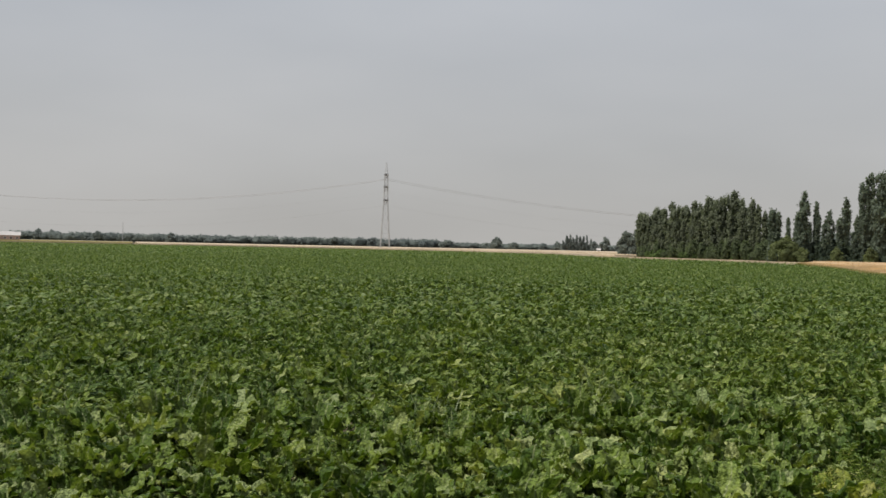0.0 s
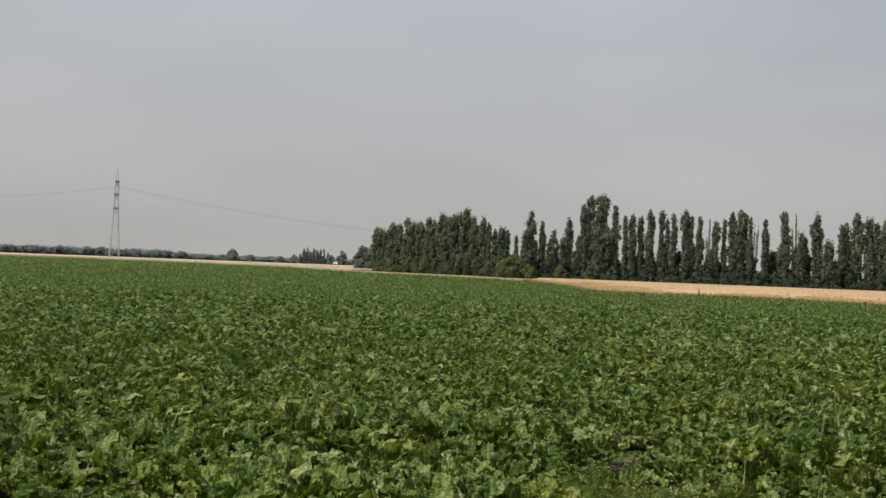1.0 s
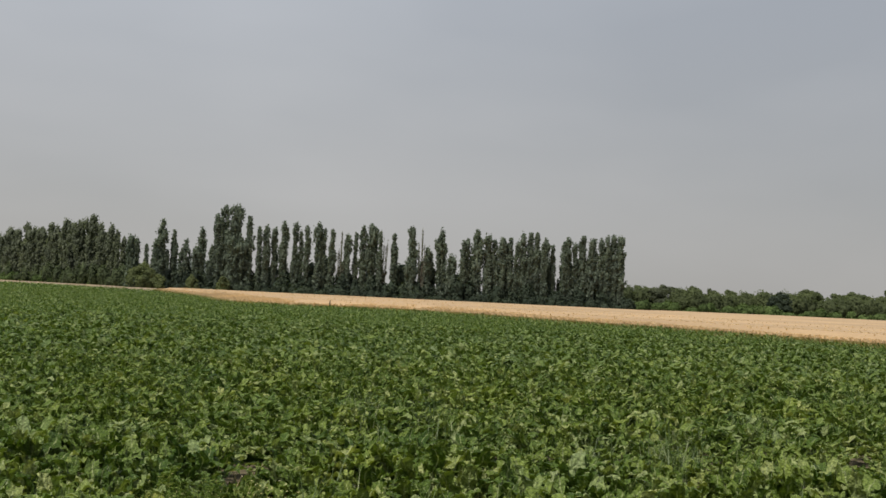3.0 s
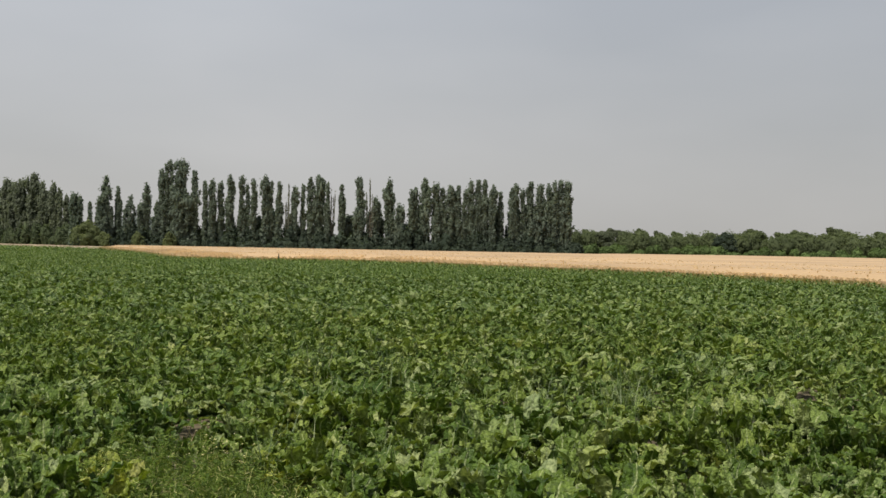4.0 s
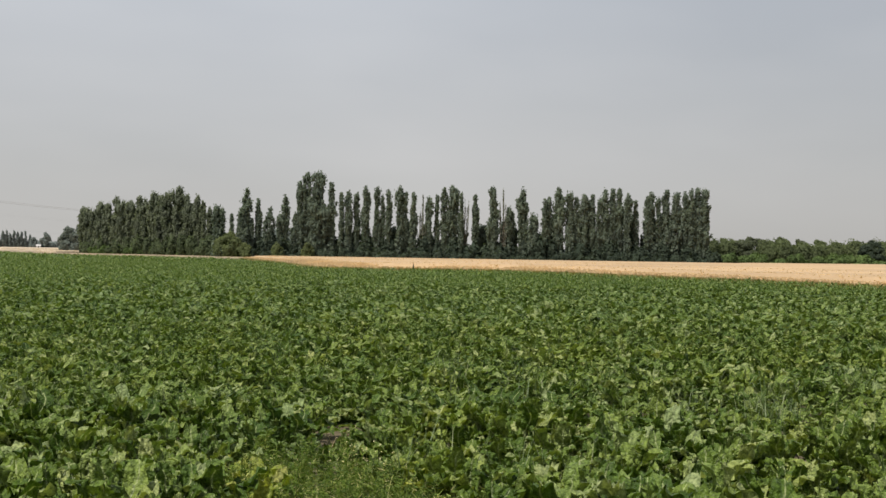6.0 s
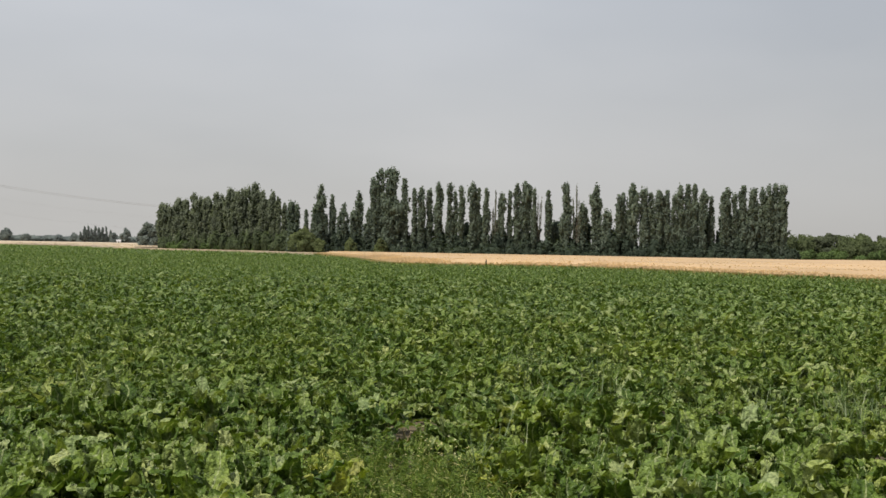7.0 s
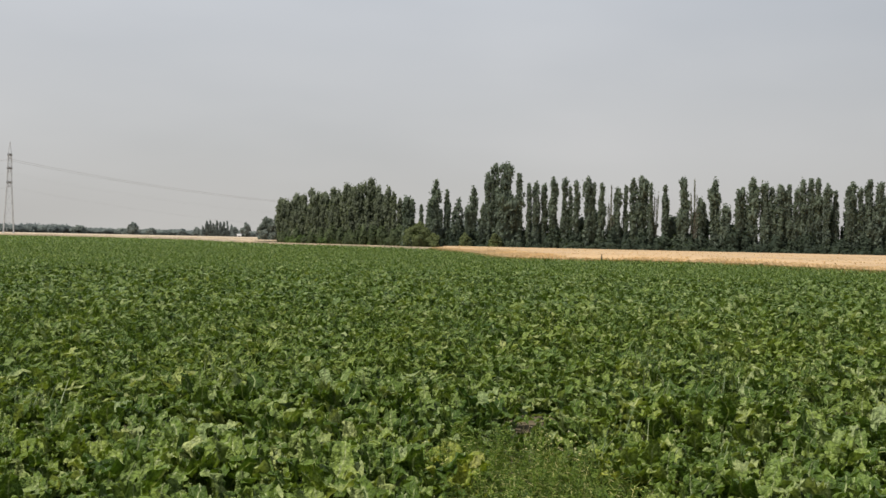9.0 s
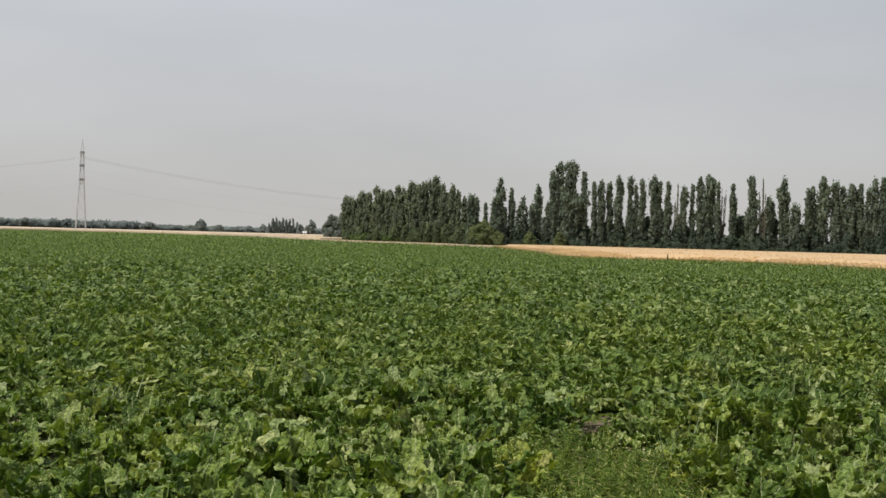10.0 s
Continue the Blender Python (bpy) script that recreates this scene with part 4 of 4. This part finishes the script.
def round_tree(name, x, y, h, r, mat, label, category="tree", group="", per=60, size=0.3, low=0.15):
    """A broad tree: trunk and a lumpy crown."""
    tree = thing(name, x, y, 0, label, category, group)
    part("trunk", mesh_of("trunk", *tube([(0, 0, 0), (0.1, 0, h * 0.3), (0, 0.1, h * 0.7)], [0.22 * h / 8, 0.16 * h / 8, 0.05], 6), M_BARK), tree)
    blobs = []
    for i in range(22):
        a, t = random.uniform(0, 6.28), random.uniform(low, 0.86) * random.uniform(0.75, 1.0)
        wide = r * math.sin(math.pi * min(0.95, 0.25 + 0.7 * t)) * 0.62
        blobs.append((math.cos(a) * wide, math.sin(a) * wide, t * h, r * random.uniform(0.2, 0.46), h * random.uniform(0.08, 0.18)))
    blobs += [(r * 0.15, 0, h * 0.8, r * 0.4, h * 0.16), (-r * 0.1, r * 0.1, h * 0.9, r * 0.2, h * 0.1)]
    part("crown", mesh_of("crown", *blob_crown(blobs, per * 0.75, size), mat, smooth=True), tree)
    return tree


def polar(azimuth, dist):
    return dist * math.sin(radians(azimuth)), dist * math.cos(radians(azimuth))


# light green rounded bushes in front of the poplars
for azm, dist, h, r in ((10.2, 194, 5.0, 3.1), (10.95, 192.5, 3.2, 1.7), (12.6, 191.5, 3.2, 1.4), (14.1, 189.5, 3.4, 1.3)):
    x, y = polar(azm, dist)
    bush = thing("bush", x, y, 0, "rounded light green bush at the foot of the trees", "bush", "bushes by the poplars")
    part("stem", mesh_of("stem", *tube([(0, 0, 0), (0.05, 0, h * 0.3), (0, 0.05, h * 0.6)], [0.12, 0.09, 0.04], 5), M_BARK), bush)
    lumps = []
    for i in range(26):
        d = rng.normal(size=3)
        d[2] = abs(d[2])
        d /= np.linalg.norm(d)
        lumps.append((d[0] * r * 0.62, d[1] * r * 0.62, h * (0.12 + 0.62 * d[2]), r * rng.uniform(0.26, 0.42), h * rng.uniform(0.16, 0.26)))
    part("crown", mesh_of("crown", *blob_crown(lumps, 260, 0.15), M_BUSH, smooth=True), bush)

# scrub beyond the wheat, past the end of the poplars
scrub = []
for azm, hgt in ((35.0, 5.6), (36.1, 6.3), (37.0, 5.8), (37.6, 7.0), (38.6, 6.3), (39.6, 6.1), (40.4, 5.6), (41.2, 5.0), (41.7, 5.9), (42.5, 5.9), (43.3, 6.3), (44.2, 6.1),
                 (45.1, 6.4), (46.1, 5.7), (46.8, 7.3), (47.8, 6.5), (49.0, 6.2), (50.0, 6.4), (51.0, 6.0), (52.1, 6.5), (53.3, 6.1), (54.6, 6.4), (56.0, 6.2)):
    round_tree("scrub_tree", *polar(azm + random.uniform(-0.3, 0.3), 262 + random.uniform(-6, 12)), hgt * random.uniform(0.9, 1.06), hgt * random.uniform(0.38, 0.8), random.choice([M_SCRUB, M_SCRUB, M_SCRUB, M_THORN, M_THORN]),
               "low rounded scrub tree behind the wheat field", "tree", "scrub trees", 330, 0.2, 0.05)
thicket("scrub", hedge_blobs(polar(34.2, 260), polar(57, 260), 4.5, 4.6, 6.2, 1.6, 1.6), 110, 0.21, M_SCRUB, "mixed green scrub along the edge of the wheat", "scrub")
round_tree("thorn_bush", *polar(41.9, 250), 5.6, 3.4, M_SHRUB, "dark rounded thorn bush at the wheat edge", "bush", "", 330, 0.2, 0.02)
thicket("scrub", hedge_blobs(polar(34.2, 250), polar(57, 250), 1.8, 0.8, 3.0, 1.4), 230, 0.17, M_BANK, "low lighter bushes fronting the scrub", "scrub")

# far woods along the horizon, with haze put into their leaf colour
thicket("far_wood", hedge_blobs(polar(-33, 1000), polar(-7, 1000), 5, 6.6, 8.4, 2.6, 3.0), 3.6, 0.8, M_FARHAZE, "hazy grey-green wood along the horizon", "woods")
thicket("far_wood", hedge_blobs(polar(-8, 1050), polar(36, 1050), 5, 4.6, 6.2, 2.6, 3.0), 4.2, 0.75, M_FARHAZE, "low hazy line of woods on the horizon", "woods")
thicket("far_wood", hedge_blobs(polar(-0.6, 885), polar(1.15, 885), 3, 4.6, 6.6, 3.0), 14, 0.6, M_FARHAZE, "low hazy wood round the distant poplars", "woods")
thicket("far_wood", hedge_blobs(polar(11.3, 420), polar(15.5, 420), 3, 8.0, 10.0, 2.6), 40, 0.6, M_FARHAZE, "haze-tinted wood glimpsed behind the poplars", "woods")
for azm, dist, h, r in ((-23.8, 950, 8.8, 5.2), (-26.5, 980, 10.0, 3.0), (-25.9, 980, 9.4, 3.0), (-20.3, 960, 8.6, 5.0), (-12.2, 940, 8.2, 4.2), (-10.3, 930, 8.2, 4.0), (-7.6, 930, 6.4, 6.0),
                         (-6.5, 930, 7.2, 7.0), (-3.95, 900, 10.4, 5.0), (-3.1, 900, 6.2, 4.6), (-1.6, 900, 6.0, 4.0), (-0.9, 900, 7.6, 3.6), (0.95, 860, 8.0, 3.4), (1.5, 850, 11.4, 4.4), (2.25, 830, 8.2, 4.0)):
    round_tree("far_tree", *polar(azm, dist), h, r, M_FARHAZE, "hazy grey-green round tree on the horizon", "tree", "trees on the horizon", 26, 0.75)
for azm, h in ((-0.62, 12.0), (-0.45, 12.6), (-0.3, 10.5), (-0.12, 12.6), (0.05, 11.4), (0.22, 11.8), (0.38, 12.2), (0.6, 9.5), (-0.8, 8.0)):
    round_tree("far_poplar", *polar(azm + 0.2, 880), h * 1.05, 1.45, M_FARHAZE, "distant slim poplar in a hazy group", "tree", "distant poplars", 90, 0.5, 0.05)
round_tree("willow_tree", *polar(2.55, 330), 7.4, 3.2, M_MIDHAZE, "large grey-green tree beyond the copse corner", "tree", "", 90, 0.36, 0.05)
round_tree("willow_tree", *polar(3.0, 318), 7.0, 2.8, M_MIDHAZE, "large grey-green tree beyond the copse corner", "tree", "", 90, 0.36, 0.05)
round_tree("dock_plant", *polar(19.5, 93.6), 0.8, 0.05, M_SHRUB, "single dark weed standing at the wheat edge", "weed", "", 1500, 0.03)


# ---- pylon and lines ----
def strut(a, b, r):
    return tube([a, b], [r, r], 4)


def pylon(x, y, turn):
    """A lattice tower with three crossarms, on four splayed legs."""
    tower = thing("pylon", x, y, 0, "grey steel lattice pylon with three crossarms", "pylon", "pylons", turn)
    half = lambda z: 2.05 - 1.15 * min(1.0, z / 21.8) - 0.25 * max(0.0, (z - 21.8) / 12)
    levels = [0, 7, 13, 18, 21.8, 24.8, 27.7, 30.5, 33.2]
    corners = ((1, 1), (-1, 1), (-1, -1), (1, -1))
    for sx, sy in corners:
        pts = [(sx * half(z), sy * half(z), z) for z in levels]
        part("leg", mesh_of("leg", *tube(pts, [0.17] * 4 + [0.15] * 5, 4), M_STEEL), tower)
    bars = []
    for z0, z1 in zip(levels, levels[1:]):
        for (ax, ay), (bx, by) in zip(corners, corners[1:] + corners[:1]):
            h0, h1 = half(z0), half(z1)
            bars.append(strut((ax * h0, ay * h0, z0), (bx * h1, by * h1, z1), 0.028))
            bars.append(strut((bx * h0, by * h0, z0), (ax * h1, ay * h1, z1), 0.028))
            bars.append(strut((ax * h1, ay * h1, z1), (bx * h1, by * h1, z1), 0.035))
    part("bracing", mesh_of("bracing", *join(bars), M_STEEL), tower)
    peak = [strut((sx * half(33.2), sy * half(33.2), 33.2), (0, 0, 38.8), 0.08) for sx, sy in corners]
    part("peak", mesh_of("peak", *join(peak), M_STEEL), tower)
    for z, reach in ((33.2, 5.0), (27.7, 6.5), (21.8, 5.5)):
        arm = []
        for sy in (-1, 1):
            w = half(z)
            for sx in (-1, 1):
                arm.append(strut((sx * w, sy * w, z - 0.5), (0, sy * reach, z), 0.12))
                arm.append(strut((sx * w, sy * w, z + 0.6), (0, sy * reach, z + 0.05), 0.10))
        arm.append(strut((half(z) + 0.3, 0, z), (-half(z) - 0.3, 0, z), 0.4))
        cross = part("crossarm", mesh_of("crossarm", *join(arm), M_DARKSTEEL), tower)
        for sy in (-1, 1):
            rs = [0.05] + [0.16, 0.07] * 6 + [0.05]
            zz = np.linspace(z, z - 2.1, len(rs))
            part("insulator", mesh_of("insulator", *tube(np.stack([np.zeros(len(rs)), np.full(len(rs), sy * (reach - 0.1)), zz], 1), rs, 6), M_CERAMIC), cross, "brown ceramic insulator string")
    for sx, sy in corners:
        w = half(0)
        b = bmesh.new()
        bmesh.ops.create_cube(b, size=1.0, matrix=Matrix.Translation((sx * w, sy * w, 0.2)) @ Matrix.Diagonal((0.8, 0.8, 0.5, 1)))
        bmesh.ops.bevel(b, geom=b.edges[:], offset=0.05, affect="EDGES")
        me = bpy.data.meshes.new("footing")
        b.to_mesh(me)
        b.free()
        me.materials.append(M_STONE)
        part("footing", me, tower, "concrete footing")
    return tower


TOWERS = [(-340.0, 449.0, 9.7), (-84.0, 493.0, 14.0), (246.0, 628.0, 22.0)]
for x, y, turn in TOWERS:
    if x == -84.0:
        first = pylon(x, y, turn)
for x, y, turn in TOWERS:
    if x != -84.0:
        copy_thing(first, pose(x, y, 0, 0, 0, turn))
for (x0, y0, t0), (x1, y1, t1) in zip(TOWERS, TOWERS[1:]):
    for z, reach, rad in ((31.1, 4.9, 0.046), (25.6, 6.4, 0.009), (19.7, 5.4, 0.011)):
        for side in (-1, 1):
            a = np.array([x0 - side * reach * math.sin(radians(t0)), y0 + side * reach * math.cos(radians(t0)), z])
            b = np.array([x1 - side * reach * math.sin(radians(t1)), y1 + side * reach * math.cos(radians(t1)), z])
            s = np.linspace(0, 1, 33)[:, None]
            pts = a + (b - a) * s - np.array([0, 0, 1]) * (4 * (12.0 if x0 < -100 else 14.2) * s * (1 - s))
            tagged(new("power_line", mesh_of("power_line", *tube(pts, [rad] * 33, 4), M_CABLE)), "grey power cable sagging between pylons", "power line", "power lines")


# ---- far buildings and mast ----
def box(cx, cy, cz, sx, sy, sz, mat, name, bevel=0.03):
    b = bmesh.new()
    bmesh.ops.create_cube(b, size=1.0, matrix=Matrix.Translation((cx, cy, cz)) @ Matrix.Diagonal((sx, sy, sz, 1)))
    bmesh.ops.bevel(b, geom=b.edges[:], offset=bevel, affect="EDGES")
    me = bpy.data.meshes.new(name)
    b.to_mesh(me)
    b.free()
    me.materials.append(mat)
    return me


def gable(sx, sy, z, rise, over, mat):
    b = bmesh.new()
    hx, hy = sx / 2 + over, sy / 2 + over
    prof = [(-hy, z - 0.1), (0, z + rise), (hy, z - 0.1), (0, z + rise - 0.25)]
    ends = [[b.verts.new((x, y, zz)) for y, zz in prof] for x in (-hx, hx)]
    for i in range(4):
        j = (i + 1) % 4
        b.faces.new((ends[0][i], ends[0][j], ends[1][j], ends[1][i]))
    b.faces.new(ends[0][::-1])
    b.faces.new(ends[1])
    bmesh.ops.recalc_face_normals(b, faces=b.faces)
    me = bpy.data.meshes.new("roof")
    b.to_mesh(me)
    b.free()
    me.materials.append(mat)
    return me


def house(x, y, sx, sy, wall, rise, turn, wall_mat, roof_mat, label, windows):
    h = thing("house", x, y, 0, label, "house", "", turn)
    part("wall", box(0, 0, wall / 2, sx, sy, wall, wall_mat, "wall"), h)
    part("roof", gable(sx, sy, wall, rise, 0.4, roof_mat), h)
    for i in range(windows):
        wx = -sx / 2 + sx * (i + 0.5) / windows
        w = part("window", box(wx, -sy / 2 - 0.02, wall * 0.55, 1.2, 0.12, 1.2, M_WALL, "window"), h)
        part("pane", box(wx, -sy / 2 - 0.07, wall * 0.55, 1.0, 0.05, 1.0, M_PANE, "pane", 0.01), w)
    return h


x, y = polar(-28.0, 640)
house(x, y, 15, 8, 3.2, 1.9, 28, M_REDWALL, M_ROOF, "low red farm building with a pale roof, greyed for haze", 5)
x, y = polar(1.18, 800)
house(x, y, 2.4, 3, 1.6, 1.2, 0, M_WALL, M_ROOF, "small white shed at the edge of far trees", 1)
x, y = polar(-22.6, 960)
mast = thing("radio_mast", x, y, 0, "thin grey radio mast on the horizon", "mast")
part("pole", mesh_of("pole", *tube([(0, 0, 0), (0, 0, 9), (0, 0, 17.0)], [0.3, 0.22, 0.12], 6), M_STEEL), mast)
part("base", box(0, 0, 0.4, 2.0, 2.0, 0.8, M_STONE, "base"), mast)
